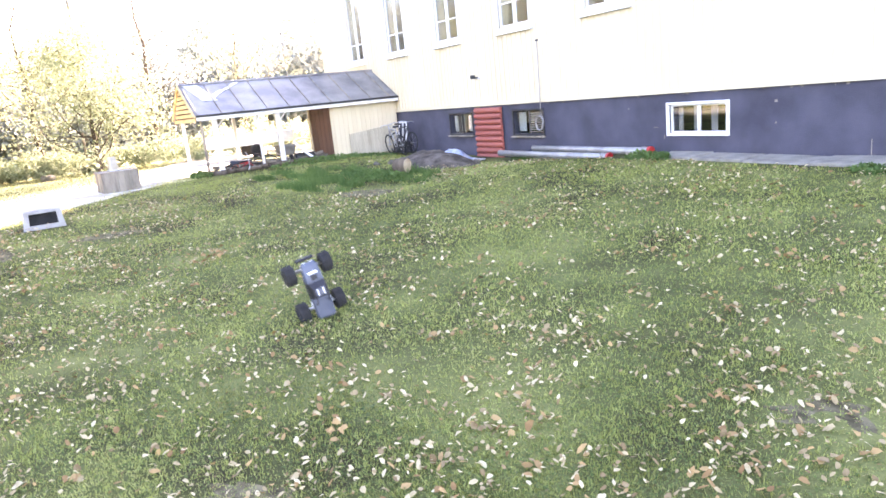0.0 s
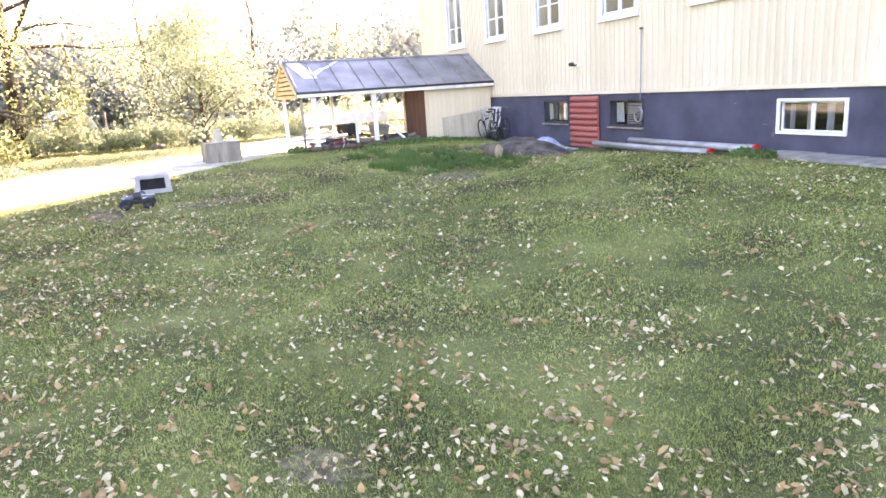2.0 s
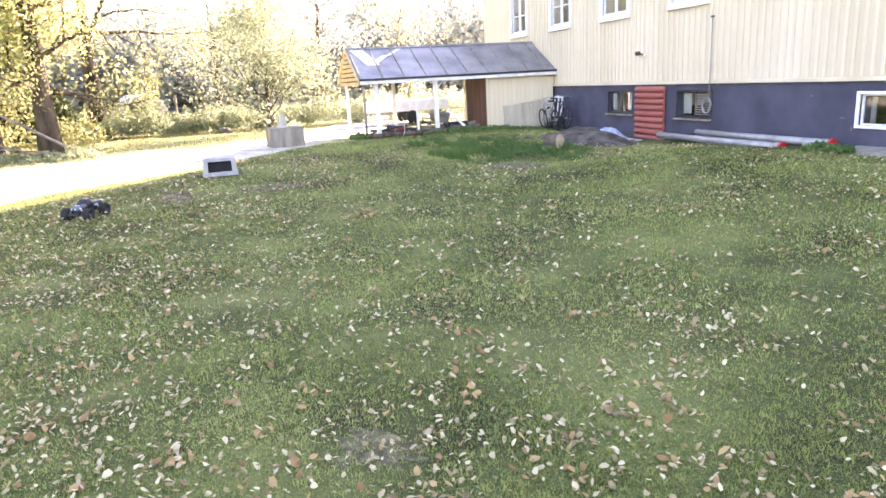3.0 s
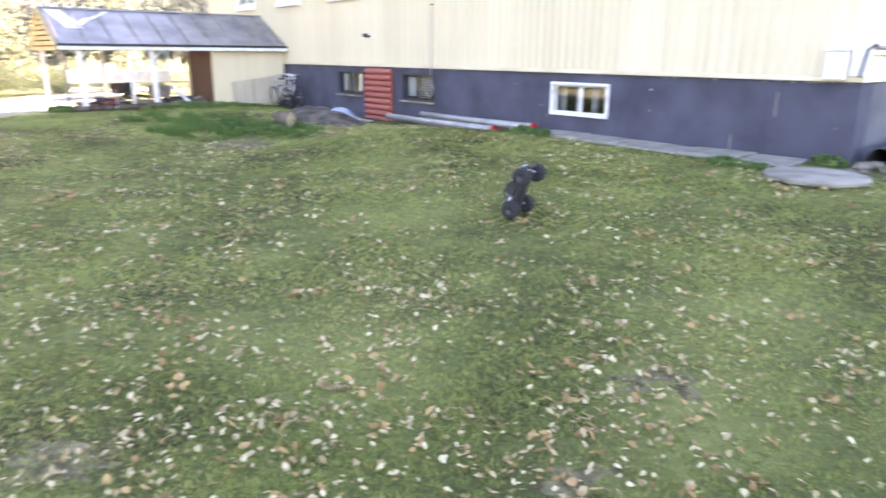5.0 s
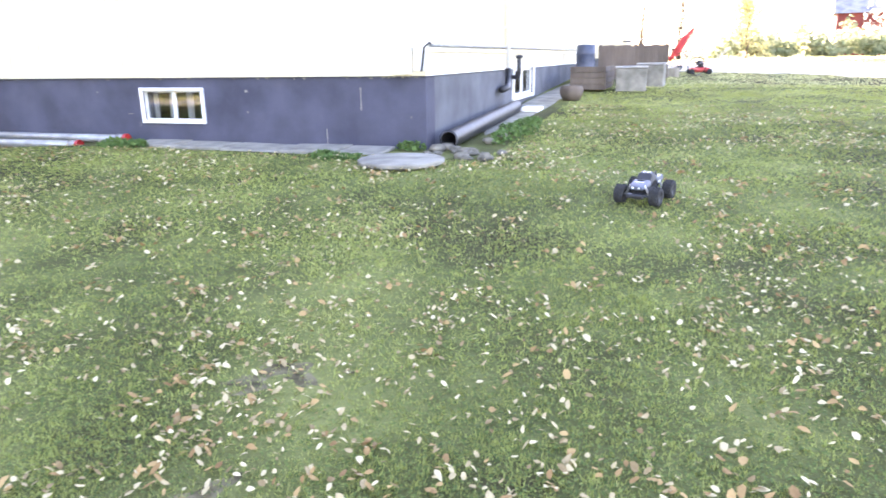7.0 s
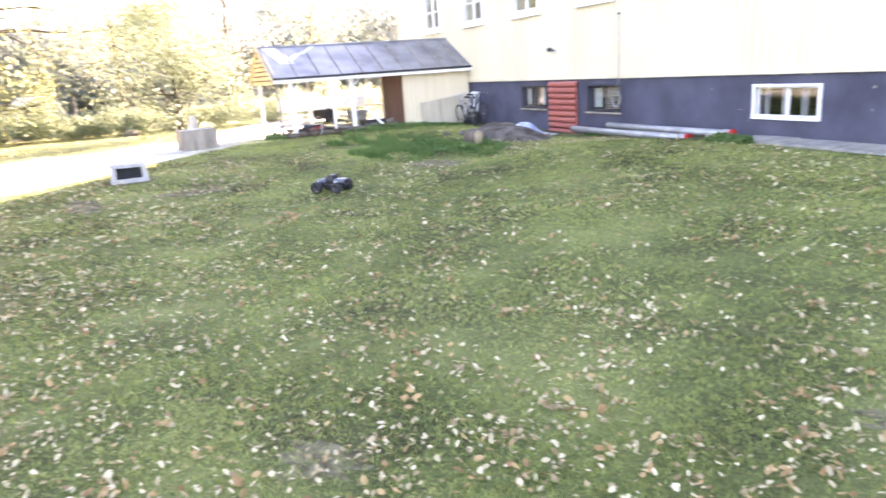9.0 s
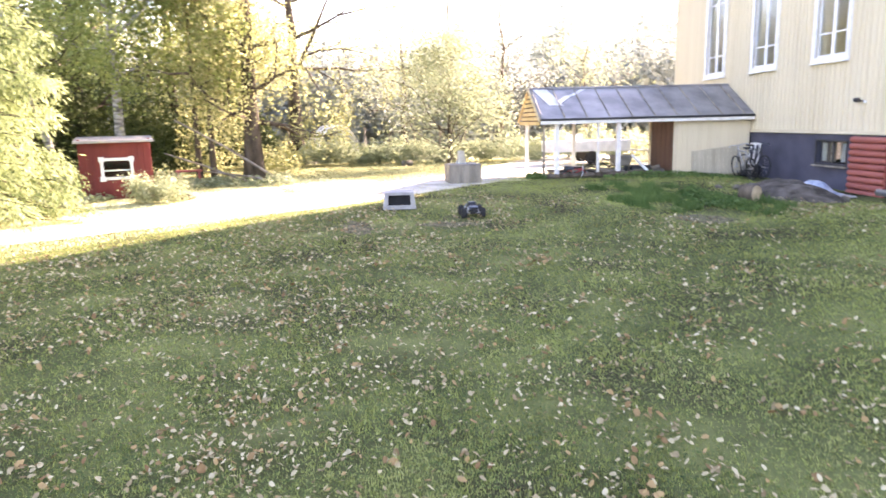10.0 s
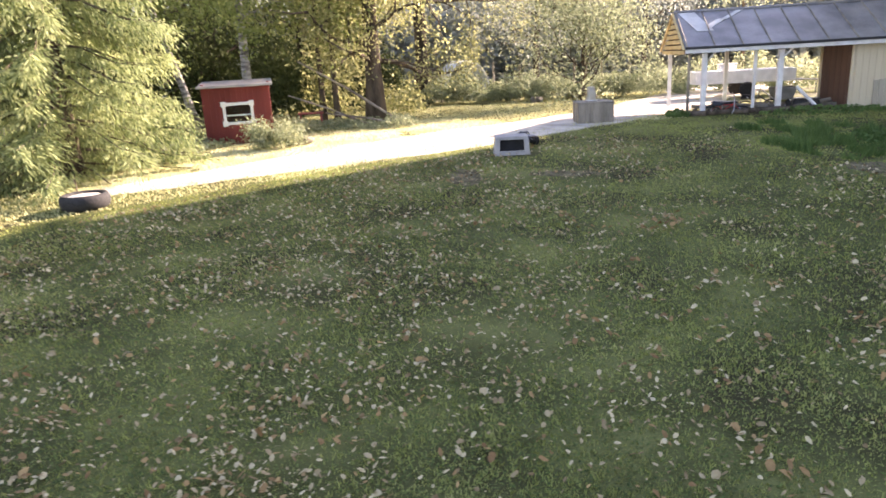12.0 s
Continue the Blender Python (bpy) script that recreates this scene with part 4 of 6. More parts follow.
def woodshed():
    t = thing("shed", pose(0, 0, 0), "low yellow lean-to shed with open bays and grey sheet roof", "shed")
    ex, rx, ez, rz = SX + 0.25, -21.8, 2.0, 2.93
    bx_ = 2 * rx - ex
    def slope(xa, za, xb, zb, name, mat_):
        th = 0.04
        return part(name, Geo().add([(xa, SY0 - 0.15, za), (xa, SY1, za), (xb, SY1, zb), (xb, SY0 - 0.15, zb), (xa, SY0 - 0.15, za + th), (xa, SY1, za + th), (xb, SY1, zb + th), (xb, SY0 - 0.15, zb + th)],
                                    [(0, 1, 2, 3), (7, 6, 5, 4), (0, 4, 5, 1), (2, 6, 7, 3), (0, 3, 7, 4), (1, 5, 6, 2)]), mat_, t)
    roof = slope(ex, ez, rx, rz, "roof", ROOFT)
    roof["label"] = "dark grey standing-seam sheet roof"
    slope(bx_, ez, rx, rz, "roof", ROOFT)
    d = Vector((rx - ex, 0, rz - ez))
    for k in range(10):
        y = SY0 - 0.1 + (SY1 - SY0) * k / 9.3
        part("seam", tube([(ex, y, ez + 0.055), (rx, y, rz + 0.055)], 0.018, 6), GREYW, roof)
    part("ridge_cap", tube([(rx, SY0 - 0.16, rz + 0.05), (rx, SY1, rz + 0.05)], 0.04, 8), ROOFT, roof)
    def patch(u0, v0, u1, v1, w):
        p0, p1 = Vector((ex, 0, ez + 0.047)) + d * v0, Vector((ex, 0, ez + 0.047)) + d * v1
        p0.y, p1.y = u0, u1
        off = Vector((0, w, 0))
        up = Vector((0.004, 0, 0.007))
        part("bare_sheet", Geo().add([p0, p0 + off, p1 + off, p1, p0 + up, p0 + off + up, p1 + off + up, p1 + up], [(0, 1, 2, 3), (7, 6, 5, 4), (0, 4, 5, 1), (1, 5, 6, 2), (2, 6, 7, 3), (3, 7, 4, 0)]), ROOFP, roof, "pale weathered stripe on the roof")
    patch(4.82, 0.42, 4.5, 0.97, 0.42)
    patch(4.92, 0.46, 5.42, 0.74, 0.22)
    patch(5.5, 0.72, 6.0, 0.96, 0.16)
    part("fascia", cbox(ex - 0.03, ex - 0.002, SY0 - 0.15, SY1, ez - 0.10, ez - 0.004, 0.006), WHITE, t, "white fascia board")
    part("eave_edge", cbox(ex - 0.02, ex + 0.03, SY0 - 0.15, SY1, ez - 0.003, ez + 0.06, 0.006), BLACKP, t)
    # gable louvres over the open end
    for k in range(7):
        z = 1.88 + k * 0.135
        f = 1 - (z - 1.88) / (rz - 1.88)
        ob = part("louvre", cbox(rx - 1.55 * f - 0.03, rx + 1.55 * f + 0.03, SY0 - 0.16, SY0 - 0.13, z, z + 0.10, 0.006), OCHRE, t)
    for s in (-1, 1):
        part("barge_board", tube([(rx + s * 1.75, SY0 - 0.18, ez - 0.02), (rx, SY0 - 0.18, rz + 0.01)], 0.04, 4), OCHRE, t)
    part("gable_backing", Geo().add([(rx - 1.55, SY0 - 0.10, 1.9), (rx + 1.55, SY0 - 0.10, 1.9), (rx, SY0 - 0.10, rz - 0.02), (rx - 1.55, SY0 - 0.06, 1.9), (rx + 1.55, SY0 - 0.06, 1.9), (rx, SY0 - 0.06, rz - 0.02)],
         [(0, 1, 2), (5, 4, 3), (0, 3, 4, 1), (1, 4, 5, 2), (2, 5, 3, 0)]), BROWN, t)
    # posts and beams
    for y, w, m_ in ((4.55, 0.03, GREYW), (4.93, 0.062, WHITE), (6.16, 0.035, WHITE), (6.77, 0.062, WHITE)):
        part("post", cbox(SX - w, SX + w, y - w, y + w, gz(SX, y) - 0.05, ez - 0.03, 0.008), m_, t)
    for y in (4.6, 6.2, 7.7):
        part("post", cbox(bx_ + 0.25, bx_ + 0.35, y - 0.05, y + 0.05, gz(bx_, y) - 0.05, ez + 0.02, 0.008), WHITE, t)
    part("beam", cbox(SX - 0.04, SX + 0.04, SY0, 7.7, ez - 0.10, ez + 0.02, 0.008), WHITE, t)
    part("beam", cbox(bx_ + 0.26, bx_ + 0.34, SY0, SY1, ez - 0.10, ez + 0.02, 0.008), GREYW, t)
    for y in (4.7, 5.7, 6.7, 7.7):
        part("tie_beam", cbox(bx_ + 0.3, SX, y - 0.03, y + 0.03, ez - 0.02, ez + 0.06, 0.006), GREYW, t)
    for y in (4.93, 6.77):
        part("brace", tube([(SX, y + 0.05, ez - 0.32), (SX, y + 0.3, ez - 0.06)], 0.025, 4), WHITE, t)
    # closed room
    z0 = 0.30
    wall = part("wall", cbox(SX - 0.08, SX - 0.01, 8.52, SY1, z0, ez + 0.03, 0.006), YELLOW_W, t, "pale yellow boarded wall")
    me = mesh_of("board", cbox(-0.009, 0.010, 0.004, 0.146, z0 - 0.02, ez - 0.05, 0.005), YELLOW)
    for k in range(15):
        y = 8.54 + k * 0.152
        if y + 0.15 < SY1:
            part("board", me, None, wall).matrix_basis = pose(SX - 0.002, y, 0)
    part("wall", cbox(-22.2, -22.14, 8.51, SY1, z0, ez + 0.05, 0.006), YELLOW_W, t)
    door = part("partition", cbox(-22.13, SX - 0.09, 8.46, 8.51, z0 + 0.02, ez - 0.02, 0.008), BROWN, t, "dark brown plank partition")
    for k in range(10):
        part("plank", cbox(-22.12 + k * 0.172, -21.952 + k * 0.172, 8.437 + 0.006 * (k % 2), 8.458, z0 + 0.04, ez - 0.04, 0.004), BROWN, door)
    part("post", cbox(-22.22, -22.14, 8.40, 8.50, z0, ez - 0.02, 0.006), YELLOW_W, t)
    part("post", cbox(SX - 0.085, SX - 0.01, 8.45, 8.515, z0, ez - 0.02, 0.006), YELLOW_W, t)
    part("footing", cbox(bx_ + 0.2, SX - 0.02, SY0 - 0.02, SY1, -0.1, z0 + 0.01, 0.02), CONC, t)


woodshed()


def trellis():
    t = thing("trellis", pose(SX + 0.16, 8.95, gz(SX, 9.3), 0, -7, 0), "grey weathered slatted panel leaning on the shed wall", "panel")
    board = mat("greyed_slat", (0.34, 0.30, 0.22), (0.50, 0.45, 0.34), 0.9, 3, 40, 0.3, obj=0.3, stretch=(1, 1, 0.2))
    for k in range(13):
        top = 0.70 + 0.012 * k
        part("slat", cbox(-0.006, 0.006, 0.003 + k * 0.123, 0.117 + k * 0.123, 0.01, top, 0.003), board, t)
    for z in (0.12, 0.58):
        part("rail", cbox(-0.03, -0.007, 0.01, 1.58, z, z + 0.05, 0.005), board, t)


trellis()


def clutter():
    f = 0.31
    bicycle(pose(-20.6, 5.2, f + 0.02, 62, 0, 80), "small child's bicycle lying in the shed's open bay", "bicycles in the shed", r=0.22, paint=REDP)
    bicycle(pose(-20.8, 6.35, f + 0.02, -60, 0, 110), "small dark bicycle lying among clutter in the shed", "bicycles in the shed", r=0.24)
    b = thing("wooden_board", pose(SX + 0.15, 7.25, gz(SX, 7.2), 0, 0, 0), "pale board leaning in the shed opening", "board")
    part("board_body", tube([(0.1, 0.4, 0.03), (-0.28, -0.02, 0.55)], 0.04, 4), WHITE, b)
    c = thing("wheelbarrow", pose(-20.9, 7.05, f), "grey metal wheelbarrow in the shed bay", "wheelbarrow")
    tub = cbox(-0.35, 0.35, -0.28, 0.28, 0.3, 0.62, 0.03)
    tub.v = [(x * (0.75 + 0.5 * (z - 0.3)), y * (0.7 + 0.9 * (z - 0.3)), z) for x, y, z in tub.v]
    part("tub", tub, CONC, c)
    part("wheel", spin([(0.14, -0.03), (0.17, 0), (0.14, 0.03), (0.0, 0.03)], 18, "y", at=(0.5, 0, 0.17)), RUBBER, c)
    for s in (-1, 1):
        part("handle", tube([(0.5, 0.06 * s, 0.17), (0, 0.2 * s, 0.32), (-0.75, 0.27 * s, 0.5)], 0.018, 6), STEEL, c)
        part("leg", tube([(-0.2, 0.22 * s, 0.36), (-0.3, 0.24 * s, 0.0)], 0.015, 6), STEEL, c)
    r = random.Random(2)
    for k in range(9):
        y = 4.7 + k * 0.34
        lg = part("log", tube([(-0.25, 0, 0), (0.25, 0.03, 0)], 0.06 + 0.02 * r.random(), 9), BARK)
        lg.matrix_basis = pose(-20.05 + 0.18 * r.random(), y, gz(-20, y) + 0.05, 0, 0, r.uniform(50, 130))
        tagged(lg, "split dark log on the grass before the shed", "log", "logs by the shed")
    # scrap timber and sticks heaped along the shed floor's edge
    stick = mat("scrap_timber", (0.06, 0.05, 0.04), (0.26, 0.22, 0.17), 0.9, 4, 40, 0.3, obj=0.7)
    for k in range(58):
        y, ln = r.uniform(4.9, 8.2), r.uniform(0.25, 0.8)
        w, h = r.uniform(0.02, 0.06), r.uniform(0.015, 0.04)
        ob = part("scrap_timber", cbox(-ln / 2, ln / 2, -w, w, -h, h, 0.006), stick)
        ob.matrix_basis = pose(-20.75 + r.uniform(-0.35, 0.3), y, f + 0.05 + r.uniform(0.0, 0.16), r.uniform(-20, 20), r.uniform(-14, 14), r.uniform(40, 140))
        tagged(ob, "weathered length of scrap timber heaped in the shed", "timber", "scrap timber in the shed")
    for y, rot in ((5.6, 20), (7.6, -15)):
        tr = thing("garden_trough", pose(-20.75, y, f + 0.03, 0, 0, rot), "low dark plastic trough among the scrap timber", "trough", "troughs in the shed")
        part("body", cbox(-0.2, 0.2, -0.3, 0.3, 0, 0.26, 0.03), BLACKP, tr)
        part("rim", cbox(-0.22, 0.22, -0.32, 0.32, 0.263, 0.285, 0.006), BLACKP, tr)
    # white garden things beyond the shed
    g = gz(-24.8, 8)
    w = thing("trailer", pose(-26.0, 7.4, g - 0.02), "white flat garden trailer on the sunny gravel behind the shed", "trailer")
    part("bed", cbox(-0.6, 0.6, -1.6, 1.5, 0.45, 0.52, 0.01), WHITE, w)
    for a in ((-0.6, -0.56, -1.6, 1.5), (0.56, 0.6, -1.6, 1.5), (-0.56, 0.56, -1.6, -1.56), (-0.56, 0.56, 1.46, 1.5)):
        part("side_board", cbox(*a, 0.522, 0.85, 0.01), WHITE, w)
    for s in (-1, 1):
        part("wheel", spin([(0.0, -0.06), (0.2, -0.06), (0.24, -0.03), (0.24, 0.03), (0.2, 0.06), (0.0, 0.06)], 20, "x", at=(0.68 * s, 0, 0.24)), RUBBER, w)
    part("drawbar", tube([(0, 1.5, 0.46), (0, 2.5, 0.42)], 0.03, 6), STEEL, w)
    part("jockey_stand", tube([(0, 2.35, 0.42), (0, 2.35, 0.0)], 0.02, 6), STEEL, w)
    ch = thing("crate", pose(-25.9, 6.9, g + 0.52), "white box standing in the trailer", "crate")
    part("body", cbox(-0.2, 0.2, -0.25, 0.25, 0.0, 0.5, 0.02), WHITE, ch)
    part("lid", cbox(-0.22, 0.22, -0.27, 0.27, 0.504, 0.54, 0.01), WHITE, ch)


clutter()


# ---- mound, log and tarp beside the house ----
def mound():
    geo = Geo()
    n, m = 26, 8
    cx, cy = -14.7, 8.75
    geo.v.append((cx, cy, gz(cx, cy) + 0.36))
    for j in range(1, m + 1):
        for k in range(n):
            a, s = 2 * math.pi * k / n, j / m
            x, y = cx + 1.35 * s * math.cos(a) - 0.3 * s * math.sin(a), cy + 0.75 * s * math.sin(a) + 0.35 * s * math.cos(a)
            h = 0.36 * (1 - s * s) + 0.09 * noise.noise((x * 2.4, y * 2.4, 1)) + 0.04 * noise.noise((x * 7, y * 7, 1))
            geo.v.append((x, y, gz(x, y) + (h if j < m else -0.05)))
    geo.f = [(0, 1 + k, 1 + (k + 1) % n) for k in range(n)]
    for j in range(m - 1):
        geo.f += [(1 + j * n + k, 1 + (j + 1) * n + k, 1 + (j + 1) * n + (k + 1) % n, 1 + j * n + (k + 1) % n) for k in range(n)]
    tagged(part("earth_mound", geo, mat("dark_earth", (0.045, 0.038, 0.03), (0.14, 0.12, 0.10), 0.95, 4, 40, 0.9), smooth=True), "heap of dug grey earth with stones by the plinth", "earth heap")
    for k, (x, y, r) in enumerate([(-14.2, 8.3, 0.12), (-14.0, 8.8, 0.15), (-15.9, 8.2, 0.13), (-14.6, 8.15, 0.09), (-15.3, 8.1, 0.16), (-16.3, 8.7, 0.12), (-13.8, 9.4, 0.13), (-16.2, 7.9, 0.1)]):
        rock(x, y, r, 20 + k, "grey stone lying by the earth heap", "stones by the heap")
    lg = thing("log_section", pose(-14.1, 7.55, gz(-14.1, 7.55) + 0.17, 0, 0, 28), "sawn log section with pale cut face on the grass", "log")
    part("bark", tube([(-0.16, 0, 0), (0.16, 0, 0)], 0.175, 20, cap=False), BARK, lg)
    part("cut_face", spin([(0.0, 0.165), (0.168, 0.16), (0.168, 0.12), (0.0, 0.12)], 20, "x"), mat("cut_wood", (0.35, 0.27, 0.17), (0.52, 0.42, 0.29), 0.85, 6, 40, 0.2), lg, "pale sawn cut face")
    part("cut_face", spin([(0.0, -0.165), (0.168, -0.16), (0.168, -0.12), (0.0, -0.12)], 20, "x"), BARK, lg)
    geo = Geo()
    nx, ny = 14, 9
    for j in range(ny):
        for i in range(nx):
            x, y = -16.6 + i * 0.11, 9.75 + j * 0.075
            geo.v.append((x, y, gz(x, y) + 0.02 + 0.30 * math.sin(math.pi * i / (nx - 1)) * math.sin(math.pi * j / (ny - 1)) * (0.7 + 0.8 * noise.noise((x * 4, y * 4, 3)))))
    geo.f = [(j * nx + i, j * nx + i + 1, (j + 1) * nx + i + 1, (j + 1) * nx + i) for j in range(ny - 1) for i in range(nx - 1)]
    ob = part("tarpaulin", geo, BLUEC, smooth=True)
    so = ob.modifiers.new("thickness", "SOLIDIFY")
    so.thickness = 0.015
    tagged(ob, "crumpled pale blue tarpaulin over the heap's edge", "tarpaulin")
    sl = part("plastic_sheet", cbox(-0.24, 0.24, -0.16, 0.16, 0, 0.035, 0.012), PALE)
    sl.matrix_basis = pose(-14.7, 10.0, gz(-14.7, 10.0) + 0.01, 3, -2, -8)
    tagged(sl, "white plastic sheet offcut on the ground by the red panel", "offcut")


mound()


# ---- lawn: planter block, tyre, hut ----
def block():
    t = thing("planter", pose(-19.75, 2.1, gz(-19.75, 2.1), 0, 0, 6), "square grey wooden planter box beside the gravel drive", "planter")
    w, h = 0.43, 0.50
    for k in range(5):
        a = -w + k * 2 * w / 5
        for s in (-1, 1):
            part("board", cbox(a + 0.001, a + 2 * w / 5 - 0.001, s * w - 0.02, s * w + 0.02, 0, h, 0.006), GREYW, t)
            part("board", cbox(s * w - 0.02, s * w + 0.02, a + 0.001 + 0.02 * (k == 0), a + 2 * w / 5 - 0.001 - 0.02 * (k == 4), 0, h, 0.006), GREYW, t)
    part("rim", cbox(-w - 0.03, w + 0.03, -w - 0.03, w + 0.03, h + 0.003, h + 0.03, 0.008), GREYW, t)
    j = thing("container", pose(-19.8, 2.06, gz(-19.75, 2.1) + h + 0.03, 0, 0, 12), "upturned cloudy plastic container standing on the planter", "container")
    part("body", cbox(-0.13, 0.13, -0.11, 0.11, 0, 0.36, 0.025, taper=0.03), mat("cloudy_plastic", (0.50, 0.46, 0.36), (0.66, 0.62, 0.52), 0.4, 5, 30, 0.05, transl=0.35), j)
    part("rim", cbox(-0.145, 0.145, -0.125, 0.125, 0.0, 0.03, 0.008), WHITEC, j)


block()


def tyre():
    x, y = -11.5, -6.55
    t = thing("tyre_planter", pose(x, y, gz(x, y), 0, 0, 0), "black tyre planter filled with pale gravel in the grass", "planter")
    t.scale = (0.85, 0.85, 0.9)
    part("tyre", spin([(0.36, 0.0), (0.42, 0.03), (0.45, 0.12), (0.44, 0.22), (0.40, 0.27), (0.34, 0.26), (0.32, 0.2), (0.33, 0.05), (0.36, 0.0)], 36), RUBBER, t, smooth=True)
    part("gravel_fill", spin([(0.0, 0.26), (0.15, 0.255), (0.28, 0.235), (0.33, 0.2)], 24), GRAVEL, t)


tyre()


def hut():
    t = thing("playhouse", pose(-18.55, -7.0, gz(-18.3, -6.9), 0, 0, 22), "small red wooden hut with a white-trimmed window", "hut")
    w = part("wall", holed_wall(1.66, 0.0, 1.40, 0.08, [(0.54, 1.14, 0.56, 0.96)]), REDH, t, "red-painted plank front")
    w.matrix_basis = pose(0.55, -0.80, 0, 0, 0, 90)
    win = part("window", frame_geo(0.54, 0.56, 0.60, 0.40, 0.075, 0.03), WHITE, w, "white window trim")
    for x, z in ((0.50, 0.52), (1.18, 0.52), (0.50, 1.0), (1.18, 1.0)):
        part("corner_piece", cbox(x - 0.065, x + 0.065, -0.045, -0.031, z - 0.065, z + 0.065, 0.008), WHITE, win)
    part("bar", cbox(0.54, 1.14, 0.02, 0.05, 0.70, 0.735, 0.006), WHITE, win)
    part("pane", cbox(0.54, 1.14, 0.06, 0.065, 0.56, 0.96, 0.001), GLASS, win).visible_shadow = False
    for k in range(13):
        x = 0.03 + k * 0.133
        if 0.40 < x < 1.28:
            for z0, z1 in ((0.02, 0.44), (1.07, 1.38)):
                part("batten", cbox(x - 0.018, x + 0.018, -0.022, -0.001, z0, z1, 0.005), REDH, w)
        else:
            part("batten", cbox(x - 0.018, x + 0.018, -0.022, -0.001, 0.02, 1.38, 0.005), REDH, w)
    for y in (-0.80, 0.80):
        part("wall", cbox(-0.95, 0.46, y, y + 0.06, 0.0, 1.5, 0.006), REDH, t)
    part("wall", cbox(-1.0, -0.94, -0.72, 0.78, 0.0, 1.55, 0.006), REDH, t)
    part("roof", cbox(-1.15, 0.66, -0.88, 0.94, 1.40, 1.44, 0.012), ROOFT, t, "low grey roof with pale edge").matrix_basis = pose(0, 0, 0.06, 0, 3, 0)
    part("roof_edge", cbox(0.662, 0.68, -0.88, 0.94, 1.385, 1.445, 0.005), PALE, t).matrix_basis = pose(0, 0, 0.06, 0, 3, 0)


hut()
rock(-17.5, -4.9, 0.24, 41, "dark rounded stone at the edge of the drive", "garden stones")
rock(-28.0, 0.6, 0.3, 42, "flat grey stone before the hedge", "garden stones")


def tunnel():
    x, y = -38.0, -3.6
    t = thing("greenhouse", pose(x, y, gz(x, y), 0, 0, 20), "small white film tunnel greenhouse behind the hedge", "greenhouse")
    geo = Geo()
    n = 14
    for i in range(2):
        for k in range(n):
            a = math.pi * k / (n - 1)
            geo.v.append((i * 2.4, 1.1 * math.cos(a), 1.62 * math.sin(a)))
    geo.f = [(k, k + 1, n + k + 1, n + k) for k in range(n - 1)]
    ob = part("film", geo, WHITEC, t, smooth=True)
    ob.modifiers.new("thickness", "SOLIDIFY").thickness = 0.01
    for i in (0, 1.2, 2.4):
        part("hoop", tube([(i, 1.13 * math.cos(math.pi * k / 14), 1.66 * math.sin(math.pi * k / 14)) for k in range(15)], 0.03, 6), WHITE, t)


tunnel()
fn = thing("fence", pose(0, 0, 0), "grey weathered post fence along the hedge", "fence")
for k in range(9):
    y = -4.5 + k * 1.1
    part("post", tube([(-30.6, y, gz(-30.6, y) - 0.05), (-30.6, y + 0.02, gz(-30.6, y) + 1.55 - 0.12 * (k % 3))], 0.05, 7), GREYW, fn)
part("wire", tube([(-30.6, -4.5, 1.3), (-30.6, 0, 1.25), (-30.6, 4.3, 1.3)], 0.008, 4), STEEL, fn)


